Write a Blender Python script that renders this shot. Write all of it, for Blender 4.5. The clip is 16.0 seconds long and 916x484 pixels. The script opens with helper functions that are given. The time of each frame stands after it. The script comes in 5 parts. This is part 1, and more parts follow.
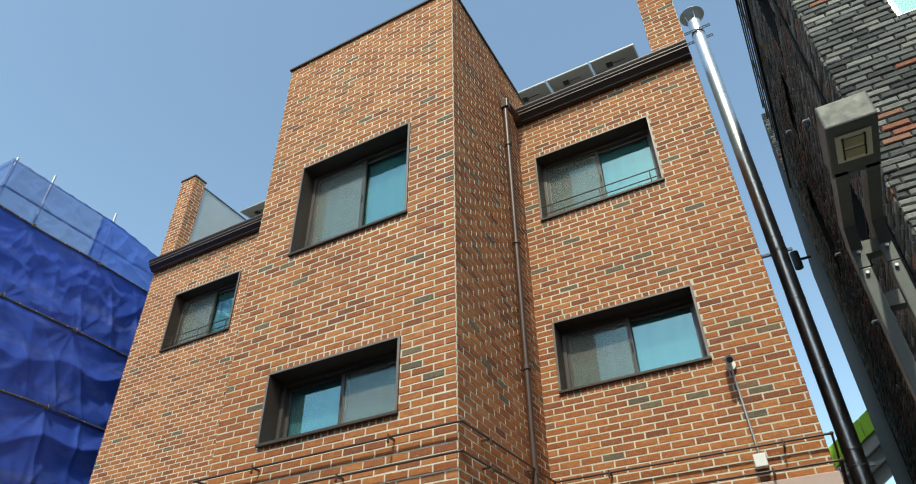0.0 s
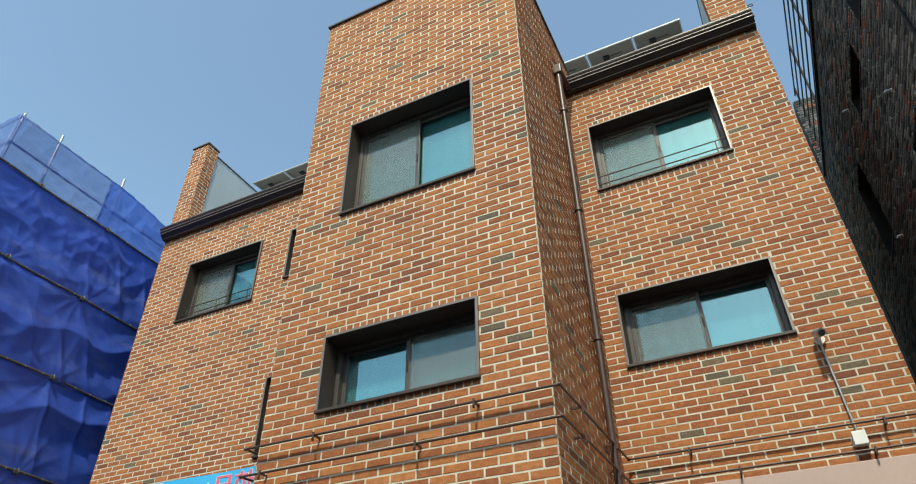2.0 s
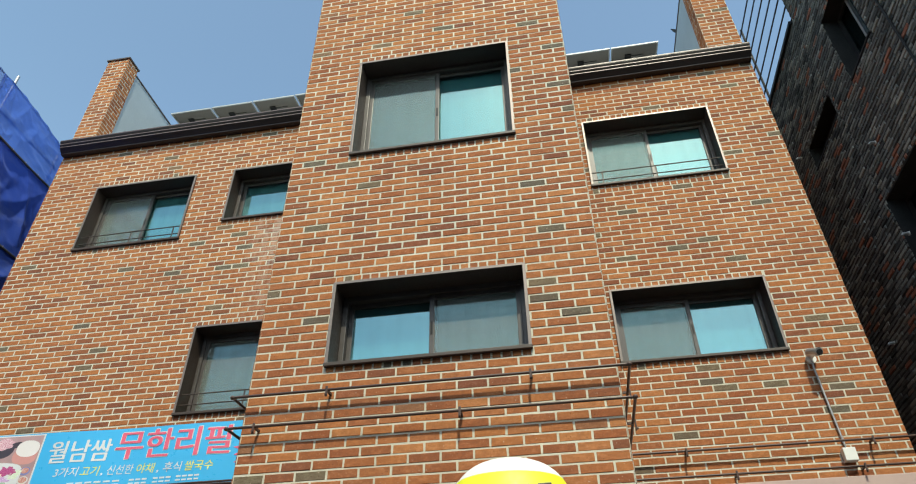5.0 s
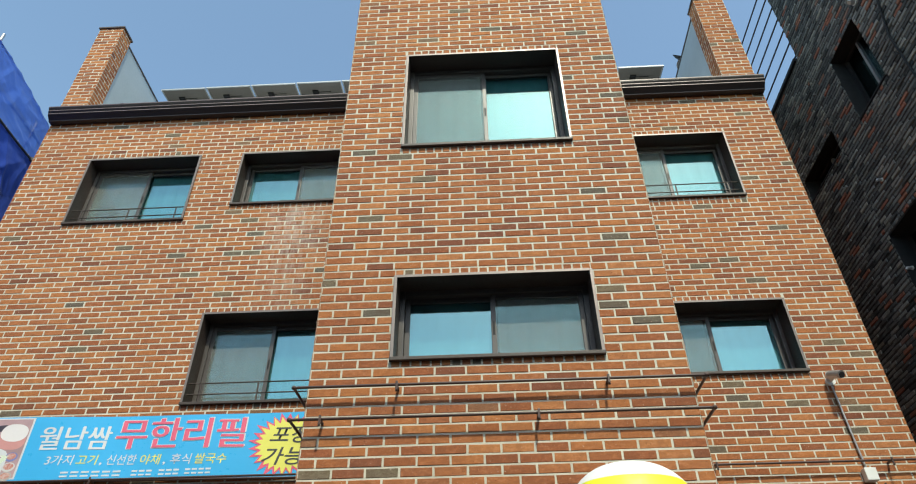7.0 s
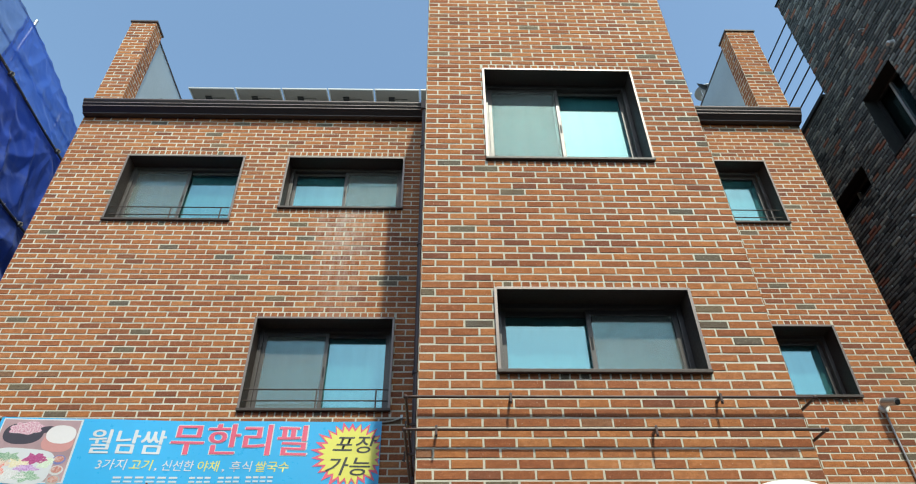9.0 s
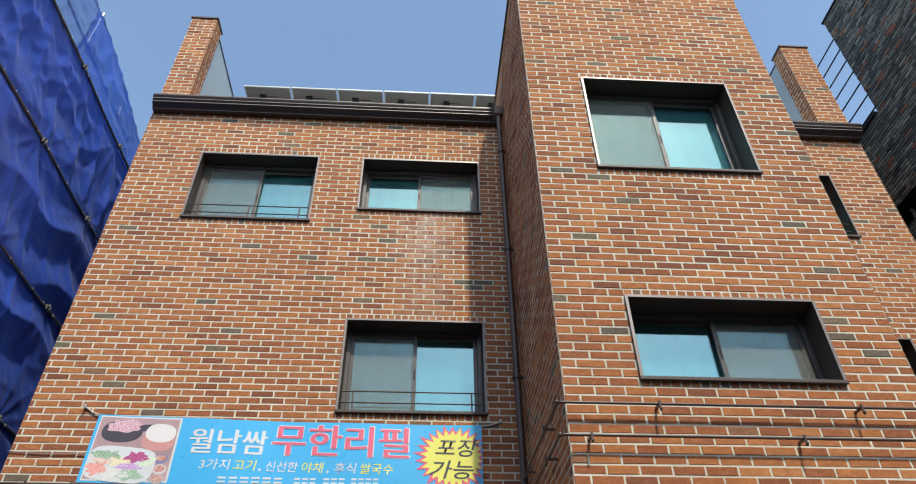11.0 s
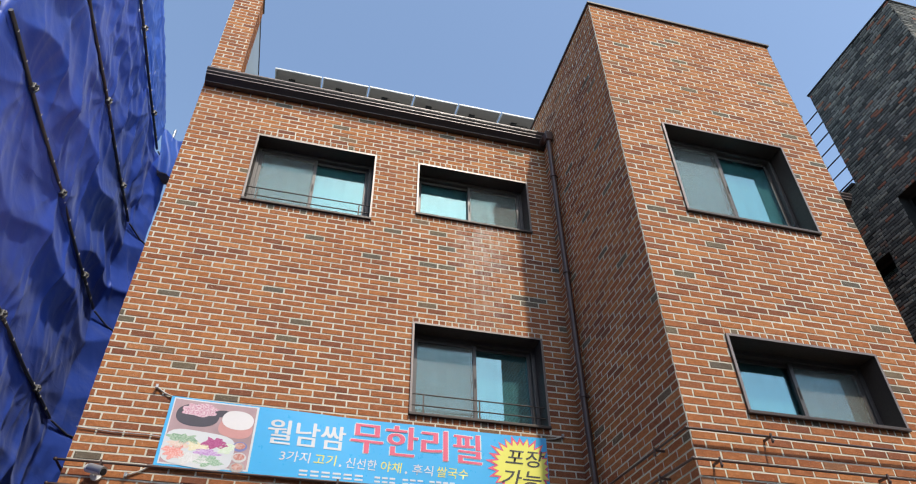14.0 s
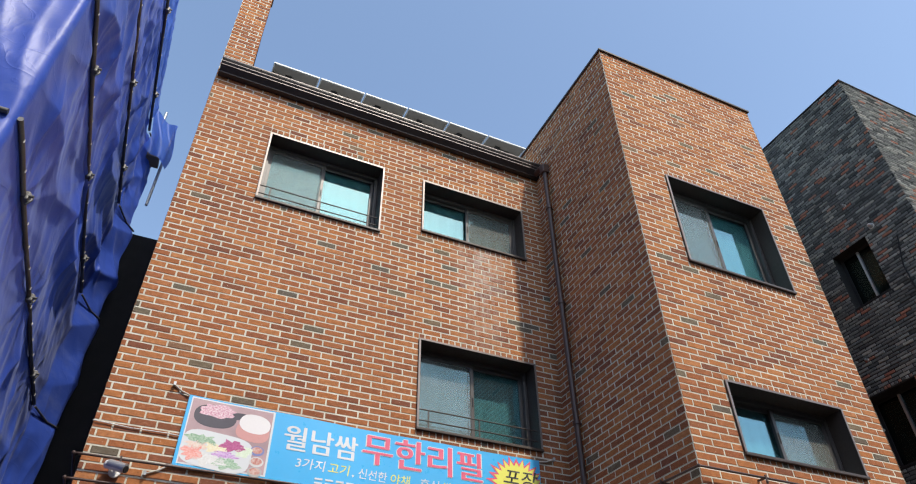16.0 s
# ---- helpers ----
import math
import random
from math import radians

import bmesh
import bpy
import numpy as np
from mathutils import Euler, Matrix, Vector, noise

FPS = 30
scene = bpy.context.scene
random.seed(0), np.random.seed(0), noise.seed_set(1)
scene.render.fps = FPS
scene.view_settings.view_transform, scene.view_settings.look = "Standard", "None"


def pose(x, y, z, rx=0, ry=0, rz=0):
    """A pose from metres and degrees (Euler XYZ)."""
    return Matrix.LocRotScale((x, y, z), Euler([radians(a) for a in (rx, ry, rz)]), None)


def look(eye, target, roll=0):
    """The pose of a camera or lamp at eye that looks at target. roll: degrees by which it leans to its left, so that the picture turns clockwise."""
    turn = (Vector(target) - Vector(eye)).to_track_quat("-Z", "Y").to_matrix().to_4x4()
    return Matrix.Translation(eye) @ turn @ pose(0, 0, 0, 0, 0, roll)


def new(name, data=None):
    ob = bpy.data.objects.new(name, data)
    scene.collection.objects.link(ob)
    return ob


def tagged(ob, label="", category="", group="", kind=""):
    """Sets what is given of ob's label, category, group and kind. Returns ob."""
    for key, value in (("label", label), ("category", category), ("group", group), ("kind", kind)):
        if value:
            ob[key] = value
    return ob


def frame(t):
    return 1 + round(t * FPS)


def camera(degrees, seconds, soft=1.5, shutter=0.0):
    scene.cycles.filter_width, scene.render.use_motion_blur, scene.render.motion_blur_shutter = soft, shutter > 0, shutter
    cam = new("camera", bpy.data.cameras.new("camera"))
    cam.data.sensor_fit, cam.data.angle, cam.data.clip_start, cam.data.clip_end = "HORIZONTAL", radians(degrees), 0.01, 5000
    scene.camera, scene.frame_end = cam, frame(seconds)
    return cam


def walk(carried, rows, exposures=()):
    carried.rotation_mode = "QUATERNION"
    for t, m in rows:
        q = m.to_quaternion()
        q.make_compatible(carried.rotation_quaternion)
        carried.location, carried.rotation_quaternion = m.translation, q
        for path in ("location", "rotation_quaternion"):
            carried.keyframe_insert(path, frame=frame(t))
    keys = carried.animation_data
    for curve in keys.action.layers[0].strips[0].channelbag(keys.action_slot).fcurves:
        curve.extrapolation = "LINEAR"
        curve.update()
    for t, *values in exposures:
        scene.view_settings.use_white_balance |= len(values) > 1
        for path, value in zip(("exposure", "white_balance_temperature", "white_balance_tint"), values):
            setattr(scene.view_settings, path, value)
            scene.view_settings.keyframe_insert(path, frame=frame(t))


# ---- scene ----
cam = camera(68.2, 16.0, soft=1.1)
METRES, EYE, TILT, LEAN, TURN = 10.0, 1.6, 0.0, 0.0, 28.4
ROWS = [
    (0.0, 0.0, 0.0, 0.0, 0.57, 36.96, 0.76),
    (0.5, -0.0166, 0.0096, -0.002, 0.37, 36.82, 0.61),
    (1.0, -0.0421, 0.0244, -0.0016, -0.25, 36.82, 0.49),
    (1.5, -0.0654, 0.0445, -0.0015, -0.87, 36.75, 0.59),
    (2.0, -0.0954, 0.0625, -0.0026, -2.1, 36.8, 0.46),
    (2.5, -0.1232, 0.0793, -0.0029, -4.23, 36.84, 0.48),
    (3.0, -0.1477, 0.0961, -0.0012, -6.88, 36.83, 0.42),
    (3.5, -0.1784, 0.1106, -0.0015, -10.19, 36.83, 0.43),
    (4.0, -0.2046, 0.1294, -0.003, -13.6, 36.77, 0.51),
    (6.5, -0.3321, 0.1955, -0.0028, -23.69, 37.28, 0.53),
    (7.0, -0.357, 0.2093, -0.004, -25.54, 37.66, 0.6),
    (7.5, -0.3834, 0.2229, -0.0032, -26.72, 38.1, 0.62),
    (8.0, -0.4104, 0.235, -0.0029, -28.26, 38.49, 0.48),
    (8.5, -0.4355, 0.2523, -0.0038, -29.27, 38.67, 0.6),
    (9.0, -0.4598, 0.2662, -0.0046, -29.83, 38.93, 0.6),
    (11.5, -0.6021, 0.3444, -0.0048, -32.65, 39.28, 0.49),
    (12.0, -0.6332, 0.3615, -0.0068, -33.72, 39.4, 0.46),
    (12.5, -0.6607, 0.3788, -0.0097, -35.78, 39.44, 0.48),
    (13.0, -0.6869, 0.3957, -0.0079, -37.94, 39.45, 0.52),
    (13.5, -0.72, 0.4099, -0.0086, -40.5, 39.5, 0.44),
    (14.0, -0.7504, 0.4293, -0.0099, -43.12, 39.39, 0.47),
    (14.5, -0.7826, 0.4465, -0.0095, -45.82, 39.48, 0.41),
    (15.0, -0.8137, 0.463, -0.0092, -48.89, 39.46, 0.5),
    (15.5, -0.8365, 0.481, -0.0084, -51.11, 39.38, 0.53),
    (16.0, -0.8633, 0.4977, -0.0081, -53.17, 39.47, 0.53),
]
walk(cam, [(t, pose(0, 0, EYE, TILT, LEAN, TURN) @ pose(METRES * x, METRES * y, METRES * z, 90 + pitch, roll, yaw)) for t, x, y, z, yaw, pitch, roll in ROWS], [(0.0, 0.94, 7200, -5), (4.0, 0.94, 7200, -5), (7.0, 0.94, 6950, -4), (9.0, 0.94, 6700, -4), (12.0, 0.94, 6850, 6), (16.0, 0.94, 6850, 7)])

# ---- light ----
SUN_TO = Vector((0.26, -1.0, 1.35)).normalized()
sun_data = bpy.data.lights.new("sun", "SUN")
sun_data.energy, sun_data.angle, sun_data.color = 2.2, radians(1.2), (1.0, 0.95, 0.88)
sun = new("sun", sun_data)
sun.matrix_world = look(SUN_TO * 40, (0, 0, 0))
world = bpy.data.worlds.new("sky")
scene.world = world
world.use_nodes = True
wn = world.node_tree
sky = wn.nodes.new("ShaderNodeTexSky")
sky.sky_type, sky.sun_disc = "NISHITA", False
sky.sun_elevation = math.asin(SUN_TO.z)
sky.sun_rotation = math.atan2(SUN_TO.x, SUN_TO.y)
sky.air_density, sky.dust_density, sky.ozone_density = 1.0, 1.1, 1.3
wn.nodes["Background"].inputs[1].default_value = 0.152
wn.links.new(sky.outputs[0], wn.nodes["Background"].inputs[0])

# ---- materials ----


class Mat:
    """A node material under construction."""

    def __init__(self, name):
        self.m = bpy.data.materials.new(name)
        self.m.use_nodes = True
        self.t = self.m.node_tree
        self.b = self.t.nodes["Principled BSDF"]
        self.out = self.t.nodes["Material Output"]

    def n(self, kind, **props):
        node = self.t.nodes.new("ShaderNode" + kind)
        for k, v in props.items():
            if k == "data_type":
                node.data_type = v
            elif k == "blend_type":
                node.blend_type = v
            elif k == "operation":
                node.operation = v
        return node

    def link(self, a, b):
        self.t.links.new(a, b)

    def pos(self, scale=(1, 1, 1)):
        g, v = self.n("NewGeometry"), self.n("VectorMath", operation="MULTIPLY")
        self.link(g.outputs["Position"], v.inputs[0])
        v.inputs[1].default_value = scale
        return v.outputs[0]

    def noise(self, scale, detail=4.0, rough=0.6, stretch=(1, 1, 1)):
        t = self.n("TexNoise")
        t.inputs["Scale"].default_value, t.inputs["Detail"].default_value, t.inputs["Roughness"].default_value = scale, detail, rough
        self.link(self.pos(stretch), t.inputs["Vector"])
        return t.outputs["Fac"]

    def ramp(self, fac, stops, hard=False):
        r = self.n("ValToRGB")
        if hard:
            r.color_ramp.interpolation = "CONSTANT"
        e = r.color_ramp.elements
        while len(e) < len(stops):
            e.new(0.5)
        for el, (p, c) in zip(e, stops):
            el.position = p
            el.color = (*c, 1) if len(c) == 3 else c
        self.link(fac, r.inputs[0])
        return r.outputs[0]

    def mix(self, fac, a, b, how="MIX"):
        x = self.n("Mix", data_type="RGBA", blend_type=how)
        for sock, val in ((x.inputs[0], fac), (x.inputs[6], a), (x.inputs[7], b)):
            if isinstance(val, (int, float)):
                sock.default_value = val
            elif isinstance(val, tuple):
                sock.default_value = (*val, 1)
            else:
                self.link(val, sock)
        return x.outputs[2]

    def math(self, op, a, b=0.0):
        x = self.n("Math", operation=op)
        for sock, val in ((x.inputs[0], a), (x.inputs[1], b)):
            if isinstance(val, (int, float)):
                sock.default_value = val
            else:
                self.link(val, sock)
        return x.outputs[0]

    def bump(self, height, strength=0.3, distance=0.01):
        b = self.n("Bump")
        b.inputs["Strength"].default_value, b.inputs["Distance"].default_value = strength, distance
        self.link(height, b.inputs["Height"])
        self.link(b.outputs[0], self.b.inputs["Normal"])

    def done(self, color=None, rough=0.6, metal=0.0, spec=0.5):
        if isinstance(color, tuple):
            self.b.inputs["Base Color"].default_value = (*color, 1)
        elif color is not None:
            self.link(color, self.b.inputs["Base Color"])
        if isinstance(rough, (int, float)):
            self.b.inputs["Roughness"].default_value = rough
        else:
            self.link(rough, self.b.inputs["Roughness"])
        self.b.inputs["Metallic"].default_value = metal
        self.b.inputs["Specular IOR Level"].default_value = spec
        return self.m


def grey(v):
    return (v, v, v)


def varied(name, base, amount=0.25, scale=6.0, rough=0.6, metal=0.0, relief=0.15, stretch=(1, 1, 1), spec=0.5):
    """A surface of one colour with grain, faint stains and fine relief."""
    m = Mat(name)
    big, small = m.noise(scale * 0.25, 3, 0.6, stretch), m.noise(scale * 8, 5, 0.65, stretch)
    dark = tuple(c * (1 - amount) for c in base)
    light = tuple(min(1, c * (1 + amount)) for c in base)
    c = m.mix(m.ramp(big, [(0.3, grey(0)), (0.7, grey(1))]), dark, light)
    c = m.mix(m.ramp(small, [(0.35, grey(0)), (0.75, grey(0.35))]), c, dark)
    r = m.ramp(small, [(0.3, grey(max(0.02, rough - 0.1))), (0.7, grey(min(1, rough + 0.1)))])
    m.bump(small, relief, 0.004)
    return m.done(c, r, metal, spec)


def brick_material(name, pieces, palette, wear=(0.55, 0.42, 0.33), stain=True, soot=(0.07, 0.03, 0.022)):
    """Fired brick, each piece with its own shade out of the palette."""
    m = Mat(name)
    if pieces:
        rnd = m.n("ObjectInfo").outputs["Random"]
    else:
        rnd = m.n("NewGeometry").outputs["Random Per Island"]
    c = m.ramp(rnd, palette, hard=False)
    streak = m.noise(9, 5, 0.7, (1, 1, 2.5))
    c = m.mix(m.ramp(streak, [(0.4, grey(0)), (0.75, grey(0.4))]), c, m.mix(0.5, c, soot))
    blotch = m.noise(34, 5, 0.75, (0.6, 0.6, 1.3))
    c = m.mix(m.ramp(blotch, [(0.42, grey(0.55)), (0.6, grey(0))]), c, m.mix(0.5, c, soot))
    c = m.mix(m.ramp(blotch, [(0.56, grey(0)), (0.78, grey(0.4))]), c, m.mix(0.5, c, wear))
    fleck = m.noise(60, 3, 0.6)
    c = m.mix(m.ramp(fleck, [(0.68, grey(0)), (0.73, grey(0.8))]), c, wear)
    c = m.mix(m.ramp(m.noise(90, 3, 0.6), [(0.3, grey(0.75)), (0.36, grey(0))]), c, soot)
    grain = m.noise(160, 4, 0.7)
    c = m.mix(m.ramp(grain, [(0.58, grey(0)), (0.78, grey(0.45))]), c, wear)
    if stain:
        c = m.mix(m.ramp(m.noise(0.55, 4, 0.6), [(0.35, grey(0)), (0.7, grey(0.3))]), c, m.mix(0.5, c, (0.16, 0.05, 0.03)))
        # lime bloom washed down from under one sill
        x, y, z = m.n("SeparateXYZ").outputs, None, None
        sep = x[0].node
        m.link(m.pos(), sep.inputs[0])
        across = m.ramp(m.math("ABSOLUTE", m.math("SUBTRACT", sep.outputs[0], -6.52)), [(0.0, grey(1)), (0.5, grey(0))])
        down = m.ramp(m.math("MULTIPLY", m.math("SUBTRACT", sep.outputs[2], 5.2), 0.42), [(0.05, grey(0)), (0.8, grey(1)), (0.93, grey(1)), (0.95, grey(0))])
        back = m.math("GREATER_THAN", sep.outputs[1], 6.0)
        k = m.math("MULTIPLY", m.math("MULTIPLY", across, down), back)
        k = m.math("MULTIPLY", k, m.ramp(m.noise(7, 5, 0.7, (2.5, 1, 0.8)), [(0.38, grey(0)), (0.62, grey(0.5))]))
        c = m.mix(k, c, (0.62, 0.55, 0.5))
        spots = m.ramp(m.noise(2.2, 6, 0.8), [(0.66, grey(0)), (0.8, grey(0.45))])
        c = m.mix(spots, c, (0.55, 0.47, 0.42))
    m.bump(m.mix(0.5, m.noise(60, 5, 0.7), grain), 0.5, 0.006)
    return m.done(c, 0.9, 0.0, 0.04)


RED = [(0.0, (0.291, 0.104, 0.050)), (0.14, (0.407, 0.151, 0.062)), (0.3, (0.475, 0.187, 0.070)), (0.44, (0.330, 0.114, 0.053)), (0.58, (0.514, 0.217, 0.088)), (0.7, (0.378, 0.138, 0.062)), (0.8, (0.213, 0.083, 0.051)), (0.88, (0.446, 0.175, 0.072)),
       (0.955, (0.349, 0.133, 0.062)), (0.968, (0.194, 0.159, 0.105)), (1.0, (0.126, 0.119, 0.094))]
SLATE = [(0.0, (0.053, 0.056, 0.056)), (0.2, (0.180, 0.183, 0.175)), (0.34, (0.085, 0.088, 0.088)), (0.5, (0.265, 0.265, 0.247)), (0.6, (0.106, 0.109, 0.107)), (0.72, (0.339, 0.336, 0.309)), (0.8, (0.127, 0.130, 0.124)), (0.86, (0.382, 0.367, 0.319)),
         (0.91, (0.191, 0.189, 0.175)), (0.93, (0.36, 0.165, 0.11)), (1.0, (0.32, 0.13, 0.09))]
M_BRICK_ONE = brick_material("red brick piece", True, RED)
M_BRICK_ALL = brick_material("red brick", False, RED)
M_SLATE_ONE = brick_material("grey brick piece", True, SLATE, (0.34, 0.35, 0.33), False, (0.03, 0.032, 0.033))
M_SLATE_ALL = brick_material("grey brick", False, SLATE, (0.34, 0.35, 0.33), False, (0.03, 0.032, 0.033))


def mortar_material():
    m = Mat("pale mortar")
    c = m.mix(m.ramp(m.noise(3, 5, 0.7), [(0.35, grey(0)), (0.65, grey(1))]), (0.52, 0.495, 0.405), (0.65, 0.625, 0.525))
    c = m.mix(m.ramp(m.noise(28, 5, 0.75), [(0.55, grey(0)), (0.75, grey(0.6))]), c, (0.4, 0.34, 0.26))
    c = m.mix(m.ramp(m.noise(0.7, 4, 0.6), [(0.4, grey(0)), (0.75, grey(0.4))]), c, (0.4, 0.34, 0.26))
    m.bump(m.noise(140, 4, 0.7), 0.6, 0.004)
    return m.done(c, 0.95, 0.0, 0.05)


M_MORTAR = mortar_material()
# dark joints next door; also the painted shade of the gap behind the sheeting
M_MORTAR_AND_GAP = varied("dark mortar and gap shade", (0.014, 0.014, 0.014), 0.3, 20, 0.95, 0, 0.5)
M_BRONZE = varied("dark bronze metal", (0.05, 0.034, 0.027), 0.2, 5, 0.55, 0.0, 0.04)
M_BRONZE_EDGE = varied("bronze edge with painted glint", (0.2, 0.165, 0.15), 0.2, 5, 0.42, 0.35, 0.04)
M_SASH = varied("brown window frame", (0.075, 0.065, 0.06), 0.15, 6, 0.4, 0.1, 0.03)
M_GUTTER = varied("brown gutter metal", (0.024, 0.016, 0.015), 0.2, 4, 0.42, 0.0, 0.03)
M_RIB = varied("sunlit-toned gutter rib", (0.17, 0.13, 0.125), 0.2, 5, 0.45, 0.2, 0.03)
M_PIPE = varied("brown painted pipe", (0.062, 0.033, 0.026), 0.25, 9, 0.42, 0.0, 0.08)
M_STUCCO = varied("grey stucco", (0.33, 0.38, 0.42), 0.12, 3, 0.9, 0, 0.3)
M_STEEL = varied("bright stainless steel", (0.58, 0.6, 0.62), 0.05, 6, 0.36, 1.0, 0.0)
M_GALV = varied("galvanised steel", (0.42, 0.43, 0.44), 0.15, 9, 0.45, 0.8, 0.06)
M_WHITE = varied("white plastic", (0.72, 0.72, 0.7), 0.08, 8, 0.5, 0, 0.03)
M_BLACK = varied("black plastic", (0.018, 0.018, 0.019), 0.2, 8, 0.65, 0, 0.03, (1, 1, 1), 0.25)
M_LAMP = varied("grey green lamp paint", (0.09, 0.1, 0.095), 0.02, 3, 0.55, 0.0, 0.01)
M_LED = varied("lamp lens plate", (0.62, 0.6, 0.48), 0.1, 12, 0.4, 0, 0.05)
M_LED_DARK = varied("yellowed lamp segment", (0.4, 0.36, 0.2), 0.2, 20, 0.4, 0, 0.05)
M_PANEL = varied("panel underside", (0.17, 0.152, 0.138), 0.14, 3, 0.6, 0, 0.03)
M_CELL = varied("solar cell face", (0.02, 0.025, 0.05), 0.1, 5, 0.2, 0, 0.02)
M_ALU = varied("aluminium frame", (0.42, 0.43, 0.44), 0.06, 6, 0.55, 0.5, 0.03)
M_BLIND = varied("pale roller blind", (0.45, 0.47, 0.455), 0.05, 2, 0.9, 0, 0.05, (6, 1, 1))
M_DARKROOM = varied("dim room", (0.06, 0.065, 0.065), 0.2, 2, 0.9, 0, 0.05)
M_PINK = varied("rose fascia panel", (0.44, 0.32, 0.29), 0.1, 2, 0.55, 0, 0.05)
M_CONCRETE = varied("concrete", (0.38, 0.37, 0.35), 0.15, 2, 0.9, 0, 0.3)
M_PAVE = varied("worn paving", (0.13, 0.127, 0.123), 0.15, 2, 0.9, 0, 0.3)
M_ASPHALT = varied("asphalt", (0.055, 0.055, 0.056), 0.25, 4, 0.9, 0, 0.6)
M_GREEN = varied("lime green cladding", (0.33, 0.6, 0.03), 0.1, 3, 0.5, 0, 0.05)
M_ROOF = varied("roof membrane", (0.5, 0.52, 0.5), 0.15, 2, 0.8, 0, 0.2)
M_ROPE = varied("pale rope", (0.5, 0.47, 0.42), 0.2, 30, 0.9, 0, 0.2)


def glass_material(name, tint, gloss):
    m = Mat(name)
    tr, gl, mx, fr = m.n("BsdfTransparent"), m.n("BsdfGlossy"), m.n("MixShader"), m.n("LayerWeight")
    fr.inputs[0].default_value = 0.5
    tr.inputs[0].default_value = (*tint, 1)
    gl.inputs[0].default_value, gl.inputs[1].default_value = (0.6, 0.88, 0.9, 1), 0.015
    m.link(m.math("ADD", m.math("MULTIPLY", m.math("POWER", fr.outputs["Facing"], 4.0), 0.6), gloss), mx.inputs[0])
    m.link(tr.outputs[0], mx.inputs[1])
    m.link(gl.outputs[0], mx.inputs[2])
    m.link(mx.outputs[0], m.out.inputs[0])
    return m.m


M_DGLASS = glass_material("dark window glass", (0.5, 0.55, 0.55), 0.02)
M_GLASS = glass_material("teal tinted glass", (0.64, 0.83, 0.85), 0.2)


def screen_material():
    """Insect screen: a fine grey weave that lets part of the view through."""
    m = Mat("insect screen")
    tr, mx = m.n("BsdfTransparent"), m.n("MixShader")
    m.done(m.mix(m.noise(3, 4), (0.24, 0.24, 0.22), (0.29, 0.29, 0.26)), 0.8, 0, 0.3)
    mx.inputs[0].default_value = 0.24
    m.link(tr.outputs[0], mx.inputs[1])
    m.link(m.b.outputs[0], mx.inputs[2])
    m.link(mx.outputs[0], m.out.inputs[0])
    return m.m


M_SCREEN = screen_material()


def tarp_material(name, base, through_light, rough=0.42, sheer=0.0):
    m = Mat(name)
    fine, big = m.noise(14, 6, 0.7), m.noise(0.8, 4, 0.6)
    c = m.mix(m.ramp(big, [(0.3, grey(0)), (0.7, grey(1))]), tuple(v * 0.8 for v in base), base)
    c = m.mix(m.ramp(fine, [(0.62, grey(0)), (0.85, grey(0.15))]), c, (0.25, 0.32, 0.5))
    # sharp fold lines left by packing, at two scales
    fold = lambda sc, st: m.math("POWER", m.math("SUBTRACT", 1.0, m.math("MULTIPLY", m.math("ABSOLUTE", m.math("SUBTRACT", m.noise(sc, 1, 0.35, st), 0.5)), 3.0)), 24.0)
    crease = m.math("ADD", m.math("MULTIPLY", fold(2.6, (1, 0.7, 1.3)), 0.25), m.math("MULTIPLY", fold(8.0, (1, 1, 0.8)), 0.12))
    m.bump(m.math("ADD", crease, m.math("MULTIPLY", m.noise(30, 4, 0.7), 0.06)), 0.3, 0.014)
    # pale dust rubbed onto the folds
    c = m.mix(m.ramp(m.noise(1.7, 6, 0.72, (1, 0.5, 2.0)), [(0.52, grey(0)), (0.8, grey(0.3))]), c, (0.3, 0.33, 0.42))
    m.done(c, rough, 0, 0.36)
    m.b.inputs["Sheen Weight"].default_value, m.b.inputs["Sheen Roughness"].default_value = 0.15, 0.35
    m.b.inputs["Sheen Tint"].default_value = (0.7, 0.76, 0.95, 1)
    tl, mx = m.n("BsdfTranslucent"), m.n("MixShader")
    m.link(c, tl.inputs[0])
    mx.inputs[0].default_value = through_light
    m.link(m.b.outputs[0], mx.inputs[1])
    m.link(tl.outputs[0], mx.inputs[2])
    m.link(mx.outputs[0], m.out.inputs[0])
    if sheer:
        tr, m2 = m.n("BsdfTransparent"), m.n("MixShader")
        m2.inputs[0].default_value = sheer
        m.link(mx.outputs[0], m2.inputs[1])
        m.link(tr.outputs[0], m2.inputs[2])
        m.link(m2.outputs[0], m.out.inputs[0])
    return m.m


M_TARP = tarp_material("blue tarpaulin", (0.042, 0.098, 0.5), 0.2, 0.44)
M_TARP_MID = tarp_material("doubled blue tarpaulin", (0.075, 0.19, 0.75), 0.52, 0.42, 0.1)
M_PLANK = varied("weathered plank", (0.25, 0.19, 0.13), 0.25, 8, 0.85, 0, 0.2, (1, 4, 4))
M_TARP_LIGHT = tarp_material("thin blue tarpaulin", (0.12, 0.22, 0.6), 0.45, 0.42, 0.3)

# ---- builders ----


